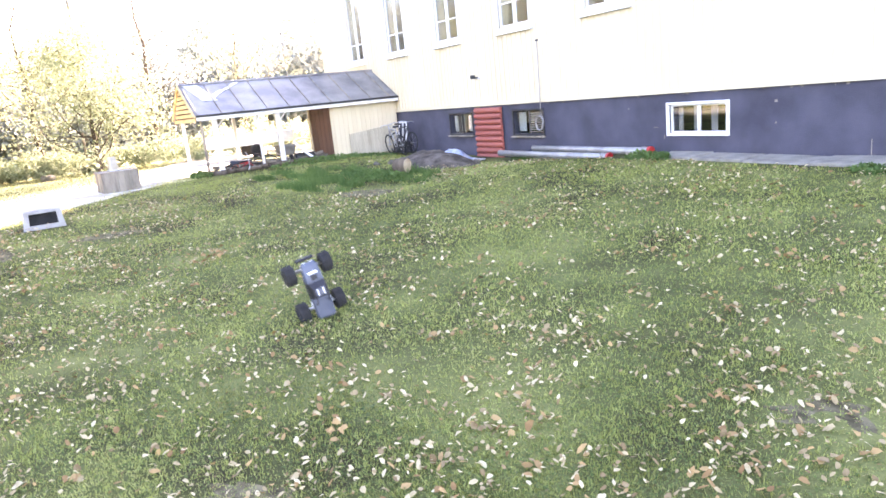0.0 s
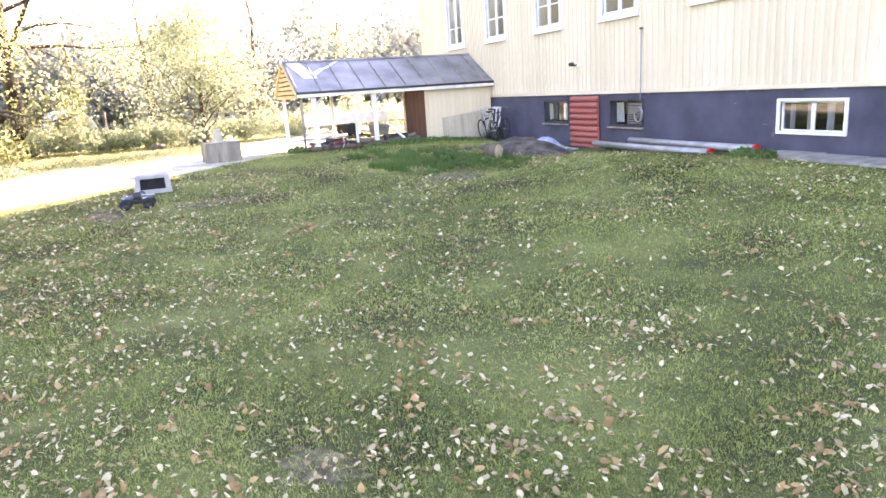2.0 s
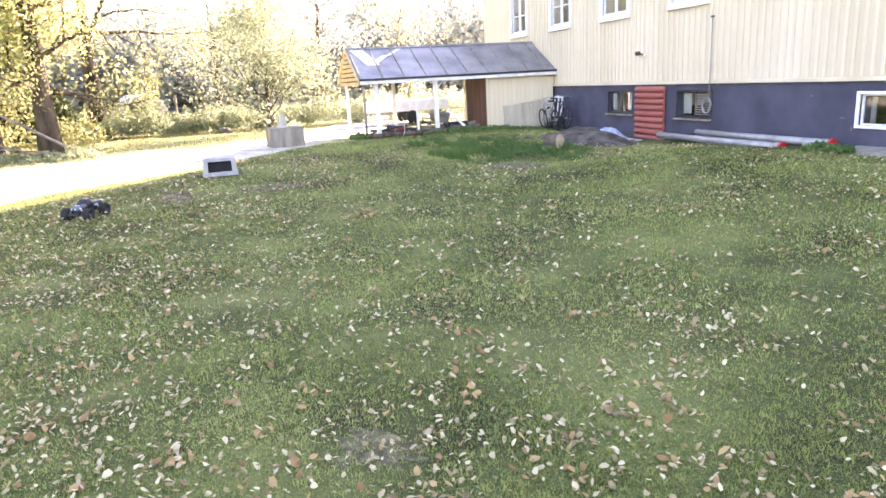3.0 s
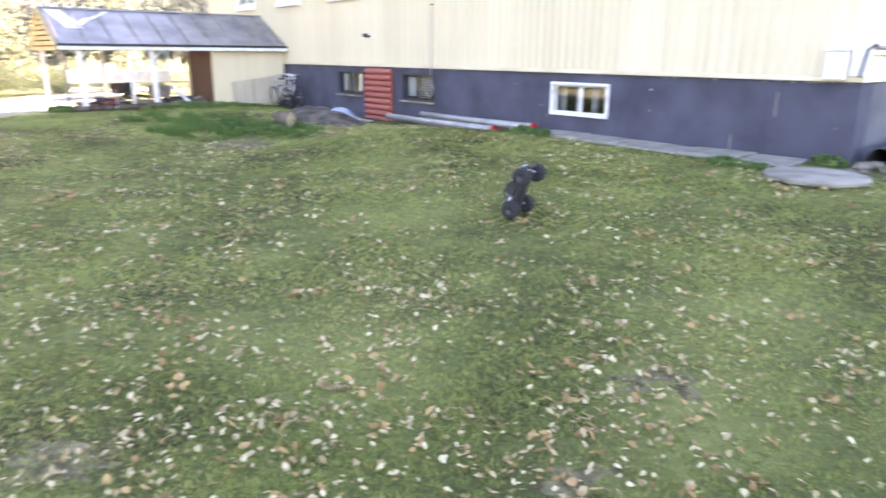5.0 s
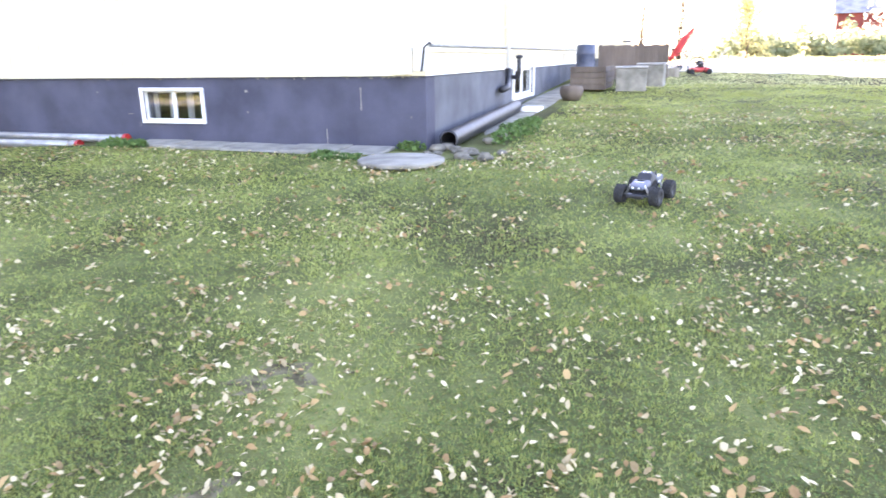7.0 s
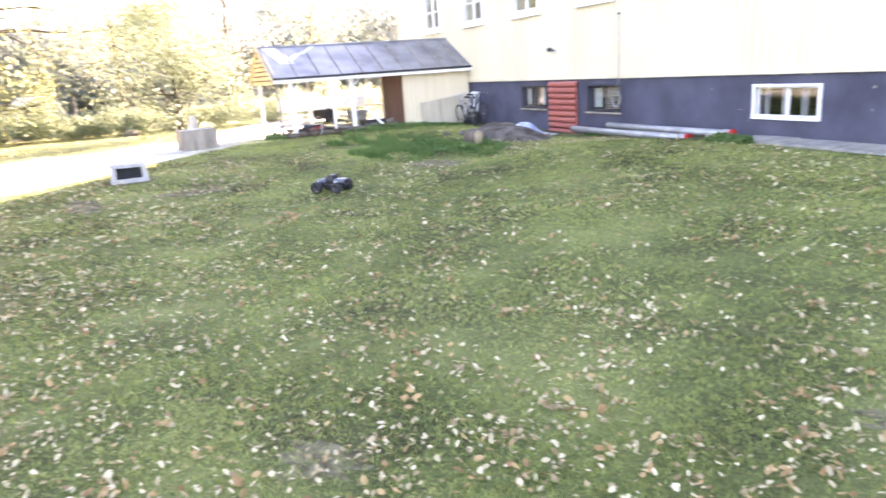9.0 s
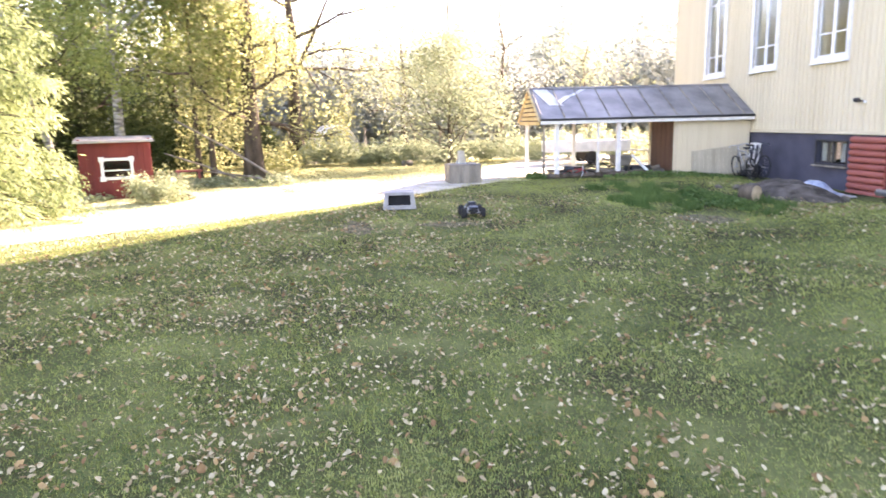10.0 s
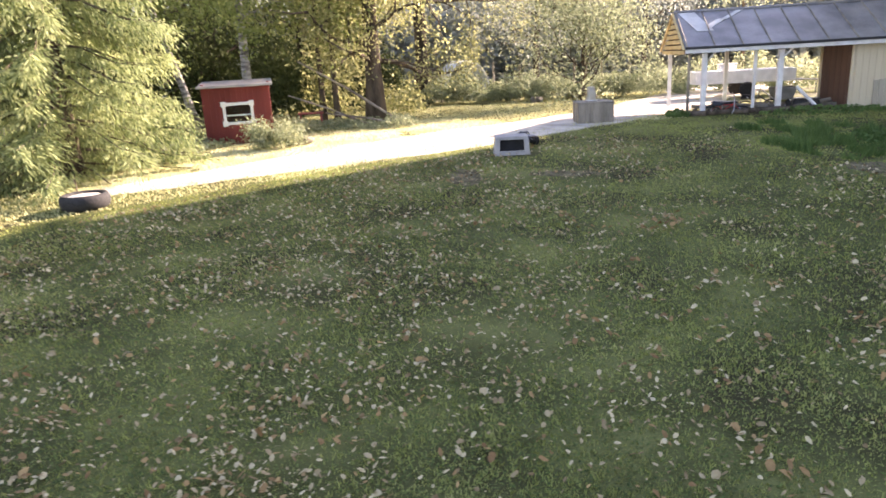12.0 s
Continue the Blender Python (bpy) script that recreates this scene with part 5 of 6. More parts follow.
# ---- beyond the house corner ----
def far_side():
    for k, (x, y, w, rot) in enumerate([(-1.35, 21.25, 0.42, 4), (-0.85, 22.8, 0.38, -6)]):
        t = thing("concrete_box", pose(x, y, gz(x, y), 0, 0, rot), "pale concrete box standing in the grass", "box", "concrete boxes")
        part("body", cbox(-w, w, -0.3, 0.3, -0.05, 0.62, 0.02), CONC, t)
        part("top_slab", cbox(-w - 0.03, w + 0.03, -0.33, 0.33, 0.623, 0.68, 0.012), PALE, t)
    c = thing("cold_frame", pose(-2.5, 21.9, gz(-2.5, 21.9)), "low dark wooden frame along the side wall", "cold frame")
    for k in range(4):
        part("plank", cbox(-0.5, 0.45, -1.2, -1.16, 0.02 + k * 0.16, 0.17 + k * 0.16, 0.008), DARKW, c)
        part("plank", cbox(0.452, 0.49, -1.2, 1.4, 0.02 + k * 0.16, 0.17 + k * 0.16, 0.008), DARKW, c)
    part("earth", cbox(-0.5, 0.45, -1.155, 1.4, 0.0, 0.5, 0.02), SOIL, c)
    p = thing("pot", pose(-2.62, 18.45, gz(-2.62, 18.45)), "round brown clay pot by the side wall", "pot")
    part("body", spin([(0.0, 0.0), (0.2, 0.0), (0.29, 0.15), (0.30, 0.28), (0.26, 0.36), (0.22, 0.36), (0.2, 0.3), (0.0, 0.28)], 20), DARKW, p, smooth=True)
    f = thing("board_fence", pose(-2.68, 24.85, gz(-1.6, 25.2), 0, 0, 20), "brown weathered board fence beside the house", "fence")
    for k in range(14):
        part("board", cbox(k * 0.17, k * 0.17 + 0.168, 0.003 * (k % 2), 0.025, 0.03, 1.12 + 0.015 * (k % 3), 0.006), DARKW, f)
    for z in (0.3, 0.9):
        part("rail", cbox(0, 2.38, 0.028, 0.07, z, z + 0.09, 0.006), DARKW, f)
    for x in (0.05, 1.2, 2.3):
        part("post", cbox(x, x + 0.09, 0.072, 0.16, -0.1, 1.16, 0.008), DARKW, f)
    b = thing("barrel", pose(-3.0, 24.0, gz(-3, 24.0)), "tall dark blue plastic barrel at the side wall", "barrel")
    part("body", spin([(0.0, 0.0), (0.28, 0.0), (0.3, 0.1), (0.3, 0.3), (0.32, 0.33), (0.3, 0.36), (0.3, 0.9), (0.32, 0.93), (0.3, 0.96), (0.29, 1.2), (0.0, 1.22)], 20), BLUED, b, smooth=True)
    g = gz(-1, 26.7)
    bicycle(pose(-2.1, 26.4, g + 0.3, -4, 0, 10), "bicycle standing on the step behind the board fence", "bicycles beyond the house")
    st = part("timber_step", cbox(-0.6, 2.2, -0.4, 0.4, -0.1, 0.3, 0.02), GREYW)
    st.matrix_basis = pose(-2.3, 26.4, g, 0, 0, 10)
    tagged(st, "low timber step behind the board fence", "step")
    bk = bicycle(pose(-0.45, 27.0, gz(-.45, 27.0), -4, 0, 15), "bicycle under a red rain cover", "bicycles beyond the house")
    cv = thing("rain_cover", pose(-0.45, 27.0, gz(-.45, 27.0), 0, 0, 15), "bright red fabric cover hanging over a bicycle", "cover")
    geo = cbox(0.0, 0.4, -0.18, 0.18, 0.75, 1.65, 0.08)
    geo.v = [(x + 0.55 * (z - 0.85), y * (1 - 0.7 * (z - 0.85)), z - 0.25 * (x < 0.1) + 0.04 * noise.noise((x * 5, y * 5, z * 5))) for x, y, z in geo.v]
    part("cloth", geo, REDP, cv)
    part("hem", tube([(-0.12, -0.22, 0.62), (0.1, -0.2, 0.68), (0.36, -0.18, 0.74)], 0.02, 6), REDP, cv)
    m = thing("lawn_mower", pose(0.62, 27.75, gz(.62, 27.75), 0, 0, 190), "red lawn mower with black engine at the lawn's edge", "lawn mower")
    part("deck", cbox(-0.35, 0.35, -0.25, 0.25, 0.08, 0.24, 0.05), REDP, m)
    part("engine", spin([(0.0, 0.24), (0.15, 0.24), (0.16, 0.38), (0.12, 0.46), (0.06, 0.5), (0.0, 0.5)], 16), BLACKP, m, smooth=True)
    for sx in (-0.3, 0.3):
        for sy in (-0.28, 0.28):
            part("wheel", spin([(0.0, -0.025), (0.09, -0.025), (0.1, 0), (0.09, 0.025), (0.0, 0.025)], 16, "y", at=(sx, sy, 0.1)), RUBBER, m)
    part("handle", tube([(-0.3, -0.2, 0.24), (-0.95, -0.2, 0.9), (-0.95, 0.2, 0.9), (-0.3, 0.2, 0.24)], 0.014, 6), STEEL, m)
    pr = thing("porch", pose(0, 0, 0), "yellow boarded porch at the far end of the side wall", "porch")
    part("wall", cbox(X1 + 0.004, -2.3, 32.2, 35.9, 1.7, 5.2, 0.02), YELLOW_W, pr)
    part("base", cbox(X1 + 0.004, -2.35, 32.25, 35.85, 0.2, 1.695, 0.02), PLINTH_S, pr)
    part("roof", cbox(X1 + 0.004, -2.1, 32.0, 36.1, 5.204, 5.35, 0.02), ROOFT, pr)
    h = thing("barn", pose(23.5, 92, gz(23.5, 92), 0, 0, -8), "long red barn far across the road", "barn")
    part("wall", cbox(-7, 12, -3, 3, 0, 4.6, 0.05), REDH, h)
    part("roof", Geo().add([(-7.4, -3.5, 4.5), (12.4, -3.5, 4.5), (12.4, 0, 7.2), (-7.4, 0, 7.2), (-7.4, 3.5, 4.5), (12.4, 3.5, 4.5)], [(0, 1, 2, 3), (3, 2, 5, 4), (0, 3, 4), (1, 5, 2), (0, 4, 5, 1)]), ROOFT, h)


far_side()

# ---- trees and shrubs ----
def rand_unit(rng, n):
    v = rng.normal(size=(n, 3))
    return v / np.linalg.norm(v, axis=1, keepdims=True)


def leaf_cloud(rng, centres, spread, per, size, droop=0.0):
    """Leaves round many twig ends: places and two half-axes."""
    c = np.repeat(np.asarray(centres, float), per, 0)
    n = len(c)
    off = rng.normal(size=(n, 3)) * spread
    if droop:
        off[:, 2] = -np.abs(off[:, 2]) * droop
        off[:, :2] *= 0.55
    u = rand_unit(rng, n)
    w = np.cross(u, rand_unit(rng, n))
    w /= np.linalg.norm(w, axis=1, keepdims=True) + 1e-9
    s = size * rng.uniform(0.6, 1.4, n)[:, None]
    return c + off, u * s, w * s * 0.6


def limbs(rng, base, height, r0, lean, spread, first, count, levels=2, up=0.55):
    """Trunk and branches as tubes; returns the geometry and the twig ends."""
    geo, ends = Geo(), []
    pts = [Vector(base)]
    segs = 8
    for k in range(1, segs + 1):
        s = k / segs
        pts.append(Vector(base) + Vector((lean[0] * s + 0.12 * rng.normal() * s, lean[1] * s + 0.12 * rng.normal() * s, height * s)))
    rad = [r0 * (1.25 if k == 0 else (1 - 0.9 * k / segs)) for k in range(segs + 1)]
    tube(pts, rad, 9, geo)
    ends.append(tuple(pts[-1]))

    def grow(p, d, length, r, level):
        q = [p]
        v = d.copy()
        for _ in range(4):
            v = (v + Vector(rng.normal(size=3) * 0.22) + Vector((0, 0, 0.06 * up))).normalized()
            q.append(q[-1] + v * (length / 4))
        tube(q, [r, r * 0.8, r * 0.6, r * 0.4, r * 0.18], 5 if level else 6, geo, cap=False)
        ends.extend(tuple(x) for x in q[2:])
        if level:
            for _ in range(4):
                i = int(rng.integers(1, 5))
                dd = (v + Vector(rng.normal(size=3) * 0.75)).normalized()
                grow(q[i], dd, length * rng.uniform(0.4, 0.65), r * 0.45, level - 1)

    for k in range(count):
        s = first + (1 - first) * (k + rng.uniform(0, 0.8)) / count
        i = min(int(s * segs), segs - 1)
        p = pts[i].lerp(pts[i + 1], s * segs - i)
        a = k * 2.4 + rng.uniform(-0.5, 0.5)
        d = Vector((math.cos(a), math.sin(a), up * rng.uniform(0.4, 1.3))).normalized()
        grow(p, d, spread * (1.15 - 0.75 * s) * rng.uniform(0.7, 1.2), r0 * 0.34 * (1.1 - 0.8 * s), levels - 1)
    return geo, ends


def leafy(base, height, r0, spread, first, count, leaf, bark, per, size, label, category="tree", group="garden trees", seed=0, lean=(0, 0), puff=0.35, droop=0.0, up=0.55, name="tree", thin=1.0, levels=2, fine=2.4):
    rng = np.random.default_rng(seed)
    x, y = base
    geo, ends = limbs(rng, (x, y, ground_z(x, y) - 0.05), height, r0, lean, spread, first, count, levels, up)
    t = thing(name, pose(0, 0, 0), label, category, group)
    part("trunk", geo, bark, t, smooth=True)
    ends = np.array(ends)
    if thin < 1:
        ends = ends[rng.uniform(0, 1, len(ends)) < thin]
    c, u, w = leaf_cloud(rng, ends, puff, int(per * fine), size / fine ** 0.55, droop)
    keep = c[:, 2] > ground_np(c[:, 0], c[:, 1]) + 0.05
    part("crown", quads("crown", c[keep], u[keep], w[keep], leaf), None, t)
    return t


def spruce(base, height, reach, seed, label):
    rng = np.random.default_rng(seed)
    x, y = base
    g = ground_z(x, y)
    t = thing("spruce", pose(0, 0, 0), label, "spruce tree", "spruces")
    geo = tube([(x, y, g - 0.05), (x, y, g + height * 0.5), (x, y, g + height)], [0.24, 0.14, 0.02], 9)
    cs, us, ws = [], [], []
    levels = int(height / 0.3)
    for k in range(levels):
        z = 0.35 + (height - 0.6) * k / levels
        f = (1 - z / height) ** 0.75
        for j in range(7):
            a = rng.uniform(0, 2 * math.pi)
            ln = reach * f * rng.uniform(0.7, 1.1) + 0.15
            d = Vector((math.cos(a), math.sin(a), 0))
            p0 = Vector((x, y, g + z))
            pts = [p0, p0 + d * ln * 0.35 + Vector((0, 0, -0.06 * ln)), p0 + d * ln * 0.7 + Vector((0, 0, -0.22 * ln)), p0 + d * ln + Vector((0, 0, -0.26 * ln))]
            tube(pts, [0.025, 0.018, 0.012, 0.005], 4, geo, cap=False)
            m = max(8, int(34 * ln))
            s = rng.uniform(0.15, 1, m)
            seg = np.minimum((s * 3).astype(int), 2)
            P = np.array([list(q) for q in pts])
            q = P[seg] + (P[seg + 1] - P[seg]) * (s * 3 - seg)[:, None]
            side = np.array([-d.y, d.x, 0]) * rng.choice([-1, 1], m)[:, None]
            out = np.array([d.x, d.y, 0])
            tw = rng.uniform(0.10, 0.30, m)[:, None]
            way = side * rng.uniform(0.1, 0.9, (m, 1)) + out * rng.uniform(0.0, 0.6, (m, 1)) + np.array([0, 0, -1.0]) * rng.uniform(0.3, 1.3, (m, 1))
            way /= np.linalg.norm(way, axis=1, keepdims=True)
            for rep in range(8):
                wy = way + rng.normal(size=(m, 3)) * 0.28
                wy /= np.linalg.norm(wy, axis=1, keepdims=True)
                cs.append(q + wy * tw * (0.2 + 0.27 * rep) + rng.normal(size=(m, 3)) * 0.03)
                us.append(wy * tw * 0.30)
                wn = np.cross(wy, rand_unit(rng, m))
                wn /= np.linalg.norm(wn, axis=1, keepdims=True)
                ws.append(wn * 0.014)
    part("trunk", geo, BARK, t)
    c, u, w = np.concatenate(cs), np.concatenate(us), np.concatenate(ws)
    keep = c[:, 2] > ground_np(c[:, 0], c[:, 1]) + 0.08
    part("crown", quads("crown", c[keep], u[keep], w[keep], F_SPR, 0.1), None, t)


spruce((-13.9, -8.5), 12.0, 2.7, 1, "tall green spruce with hanging sunlit twigs")
spruce((-11.2, -11.2), 11.0, 2.9, 2, "tall green spruce at the edge of the lawn")

leafy((-22.2, -8.2), 11, 0.17, 2.6, 0.25, 18, F_GRN, BIRCH, 32, 0.09, "pale-barked birch with thin green leaves behind the hut", "birch", seed=3, puff=0.4, droop=1.2)
leafy((-23.8, -6.4), 10, 0.10, 2.2, 0.22, 16, F_GRN, BARK, 30, 0.09, "slender green tree with a thin brown trunk", seed=4, puff=0.4)
leafy((-23.7, -5.9), 9.5, 0.10, 2.0, 0.22, 16, F_YEL, BARK, 28, 0.09, "slender tree with yellowing leaves and a thin trunk", seed=5, puff=0.4)
leafy((-22.9, -4.4), 11, 0.30, 2.6, 0.13, 22, F_YEL, BARK, 26, 0.085, "thick dark-trunked tree with yellowing leaves", seed=6, puff=0.42)
leafy((-30.5, -4.1), 11, 0.34, 7.0, 0.28, 13, F_YEL, BARK, 22, 0.08, "large spreading tree with bare dark limbs and hanging yellow leaves", seed=7, puff=0.4, droop=2.0, up=0.6, thin=0.55, levels=3)
leafy((-27.4, 2.3), 4.6, 0.09, 2.9, 0.08, 30, F_PALE, BARK, 17, 0.075, "young pale green tree behind the planter", seed=8, puff=0.36)
leafy((-20.8, -12.2), 12, 0.2, 3.2, 0.15, 16, F_GRN, BARK, 18, 0.08, "dense dark green tree behind the hut", seed=9, puff=0.5)
leafy((-25.8, -11.0), 13, 0.24, 3.6, 0.12, 18, F_GRN, BARK, 18, 0.08, "dense green tree behind the hut", seed=10, puff=0.5)
leafy((-28.0, -8.4), 13, 0.22, 3.4, 0.2, 15, F_YEL, BARK, 12, 0.08, "tall yellow-green tree behind the hut", seed=11, puff=0.5)
leafy((-31.0, -14.0), 14, 0.26, 4.2, 0.1, 18, F_GRN, BARK, 18, 0.10, "tall green tree at the edge of the wood", seed=12, puff=0.6)
leafy((-25.0, -16), 13, 0.24, 3.8, 0.1, 17, F_GRN, BARK, 18, 0.10, "tall green tree at the edge of the wood", seed=13, puff=0.6)
# The greyish farther trees carry haze in their leaf colour.
leafy((-34, 0.6), 8, 0.14, 2.6, 0.15, 16, F_FAR_HAZED, BARK, 9, 0.07, "thin tree beyond the hedge, leaves greyed to look hazy", seed=14, puff=0.4)
leafy((-35, 5.5), 8.5, 0.14, 3.0, 0.15, 16, F_FAR_HAZED, BARK, 7, 0.08, "thin tree beyond the shed, leaves greyed to look hazy", seed=15, puff=0.45)
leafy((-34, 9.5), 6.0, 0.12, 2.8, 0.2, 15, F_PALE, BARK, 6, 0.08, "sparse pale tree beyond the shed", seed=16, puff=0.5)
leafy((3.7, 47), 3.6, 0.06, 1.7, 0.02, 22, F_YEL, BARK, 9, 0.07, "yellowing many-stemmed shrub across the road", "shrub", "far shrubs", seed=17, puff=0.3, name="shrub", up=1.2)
leafy((-2.5, 47), 8, 0.15, 3.0, 0.12, 14, F_FAR_HAZED, BARK, 12, 0.10, "tree behind the porch, haze painted into its grey-green leaves", seed=18, puff=0.5)
leafy((-0.2, 50), 7, 0.15, 3.0, 0.12, 14, F_FAR_HAZED, BARK, 12, 0.10, "tree across the road, haze painted into its grey-green leaves", seed=19, puff=0.5)
leafy((-17.0, -5.75), 0.36, 0.015, 0.4, 0.05, 10, F_PALE, BARK, 8, 0.045, "low pale shrub beside the red hut", "shrub", "low shrubs", seed=20, puff=0.12, name="shrub", up=1.0)
leafy((-17.1, -5.2), 0.30, 0.015, 0.4, 0.05, 9, F_PALE, BARK, 7, 0.045, "low pale shrub beside the red hut", "shrub", "low shrubs", seed=21, puff=0.16, name="shrub", up=1.0)


leafy((-22.6, -10.3), 11, 0.13, 2.4, 0.3, 16, F_GRN, BIRCH, 26, 0.09, "leaning pale-barked birch behind the hut", "birch", seed=23, lean=(0.9, -2.0), puff=0.4, droop=1.0)


def by_the_trunks():
    for x0, y0, z0, x1, y1, r in ((-22.3, -6.6, 2.3, -21.6, -3.3, 0.045), (-22.0, -6.9, 1.3, -21.3, -4.2, 0.035), (-21.5, -5.6, 0.75, -20.9, -3.0, 0.03)):
        ob = part("fallen_branch", tube([(x0, y0, z0), ((x0 + x1) / 2, (y0 + y1) / 2, z0 * 0.52 + 0.2), (x1, y1, ground_z(x1, y1) + 0.02)], [r * 0.6, r * 0.85, r], 7), GREYW, smooth=True)
        tagged(ob, "bare grey fallen branch leaning among the trunks", "branch", "fallen branches")
    t = thing("garden_bench", pose(-21.6, -6.1, ground_z(-21.6, -6.1), 0, 0, 20), "small faded red wooden bench under the trees", "bench")
    part("seat", cbox(-0.18, 0.18, -0.38, 0.38, 0.40, 0.45, 0.01), REDW, t)
    for y in (-0.3, 0.3):
        for x in (-0.13, 0.13):
            part("leg", cbox(x - 0.03, x + 0.03, y - 0.03, y + 0.03, -0.03, 0.398, 0.006), REDW, t)
    p = thing("pole", pose(-31.3, 2.6, ground_z(-31.3, 2.6)), "tall thin weathered wooden pole behind the hedge", "pole")
    part("shaft", tube([(0, 0, -0.05), (0.03, 0, 5), (0.0, 0.05, 9.5)], [0.085, 0.07, 0.055], 8), GREYW, p, smooth=True)


by_the_trunks()


def scrub(name, boxes, size, leaf, label, category, seed):
    """Undergrowth as one mass of leaves with an uneven top: (x, y, radius x, radius y, height, leaves)."""
    rng = np.random.default_rng(seed)
    cs = []
    for x, y, rx, ry, h, n in boxes:
        a, r = rng.uniform(0, 2 * np.pi, n), np.sqrt(rng.uniform(0, 1, n))
        px, py = x + rx * r * np.cos(a), y + ry * r * np.sin(a)
        top = np.array([h * (0.65 + 0.7 * noise.noise((p * 1.1, q * 1.1, seed)) + 0.35 * noise.noise((p * 3.1, q * 3.1, seed))) for p, q in zip(px, py)])
        top = np.maximum(top * (1 - 0.5 * r ** 3), 0.06)
        cs.append(np.stack([px, py, ground_np(px, py) + top * rng.uniform(0.05, 1, n) ** 0.6], 1))
    c = np.concatenate(cs)
    n = len(c)
    u = rand_unit(rng, n)
    w = np.cross(u, rand_unit(rng, n))
    w /= np.linalg.norm(w, axis=1, keepdims=True) + 1e-9
    s = size * rng.uniform(0.6, 1.4, n)[:, None]
    tagged(new(name, quads(name, c, u * s, w * s * 0.6, leaf)), label, category, kind="stuff")


scrub("hedge", [(-29.6, -5 + 1.6 * k, 1.0, 1.3, 1.35, 5000) for k in range(6)] + [(-29.0, 5.0 + 1.7 * k, 1.2, 1.4, 1.6, 4000) for k in range(4)], 0.045, F_PALE, "sunlit pale green raspberry hedge", "hedge", 31)
scrub("undergrowth", [(-21.3 + 0.2 * k, -5.2 + 0.9 * k, 0.9, 0.7, 0.4, 900) for k in range(3)] + [(-17.9, -7.6, 1.0, 0.8, 0.35, 1200), (-16.2, -8.0, 1.6, 1.0, 0.3, 1800), (-14.2, -9.2, 1.8, 1.3, 0.3, 1800), (-20.2, -6.0, 0.8, 0.7, 0.5, 900)], 0.04, F_PALE, "low weeds along the edge of the drive", "undergrowth", 32)
# Shrubs kept dark in colour so the gaps behind the hut look shaded.
scrub("shrub_wall", [(-28.5, -11.0, 1.8, 3.2, 7.5, 17000), (-24.6, -12.2, 1.6, 2.4, 7.0, 13000), (-29.0, -6.6, 1.4, 2.0, 3.6, 7000), (-25.2, -8.0, 1.0, 1.4, 3.6, 5000), (-21.0, -13.5, 1.4, 2.0, 6.0, 8000)], 0.07, F_SHADED, "dense shrubs under the trees behind the hut, shade painted into their dark leaves", "shrubs", 33)
scrub("weeds", [(-9.0, 10.0, 0.5, 0.25, 0.22, 500), (-4.7, 9.65, 0.5, 0.2, 0.18, 400), (-3.95, 10.62, 0.25, 0.10, 0.20, 160), (-19.9, 4.25, 0.4, 0.3, 0.22, 400), (-13.0, 10.3, 0.6, 0.15, 0.14, 300), (-14.2, 6.9, 1.6, 0.5, 0.22, 1500), (-19.2, 8.0, 0.7, 2.0, 0.16, 1200), (-2.75, 12.9, 0.35, 1.5, 0.24, 900)], 0.035, LUSH, "green weeds along the foot of the house", "weeds", 34)
scrub("roadside_hedge", [(4 + 3.2 * k, 56 - 1.2 * k, 2.2, 1.4, 2.6, 1500) for k in range(9)], 0.16, F_PALE, "pale sunlit hedge across the road", "hedge", 35)


scrub("yellow_thicket", [(-25.5, -4.2, 0.8, 1.0, 1.4, 900), (-24.4, -6.2, 0.8, 1.2, 4.5, 1800), (-28.5, -7.5, 1.2, 1.6, 6.0, 5000)], 0.06, F_YEL, "yellowing young growth between the trunks", "thicket", 36)
# Haze over this thicket is only its leaf tint.
scrub("far_thicket", [(-44 - 3 * (k % 3), -22 + 4.2 * k, 3.0, 3.2, 7.8, 5200) for k in range(13)], 0.20, F_HAZE_TINT, "thicket at the edge of the wood, haze painted into its grey-green leaves", "thicket", 37)


def far_woods():
    rng = np.random.default_rng(40)
    cs, geo = [], Geo()
    spots = []
    for k in range(170):
        a = radians(rng.uniform(128, 226))
        r = rng.uniform(60, 86)
        spots.append((r * math.cos(a), r * math.sin(a), rng.uniform(8.0, 12.5) * (1.25 if a > radians(190) else 1)))
    for k in range(14):
        a = radians(rng.uniform(62, 96))
        r = rng.uniform(75, 120)
        spots.append((r * math.cos(a), r * math.sin(a), rng.uniform(7, 11)))
    for x, y, h in spots:
        g = ground_z(x, y)
        tube([(x, y, g), (x + rng.normal() * 0.3, y, g + h * 0.9)], [0.16, 0.04], 5, geo)
        n = 950
        s = rng.uniform(0.12, 1, n)
        rad = h * 0.19 * np.sqrt(np.clip(1.25 - s, 0, 1)) * (0.5 + rng.uniform(0, 1, n))
        a = rng.uniform(0, 2 * np.pi, n)
        cs.append(np.stack([x + rad * np.cos(a), y + rad * np.sin(a), g + h * s + rng.normal(size=n) * 0.3], 1))
    c = np.concatenate(cs)
    u = rand_unit(rng, len(c))
    w = np.cross(u, rand_unit(rng, len(c)))
    w /= np.linalg.norm(w, axis=1, keepdims=True) + 1e-9
    s = 0.19 * rng.uniform(0.6, 1.5, len(c))[:, None]
    ob = tagged(new("far_woods", quads("far_woods", c, u * s, w * s * 0.6, F_FAR_HAZED)), "autumn wood in the distance, haze painted into its grey-green leaves", "woods", kind="stuff")
    # Trunks are paled too, to match the painted haze.
    part("trunks", geo, mat("far_bark_hazed", (0.16, 0.15, 0.13), (0.28, 0.26, 0.23), 0.9, 3, 20, 0.2), ob)


far_woods()

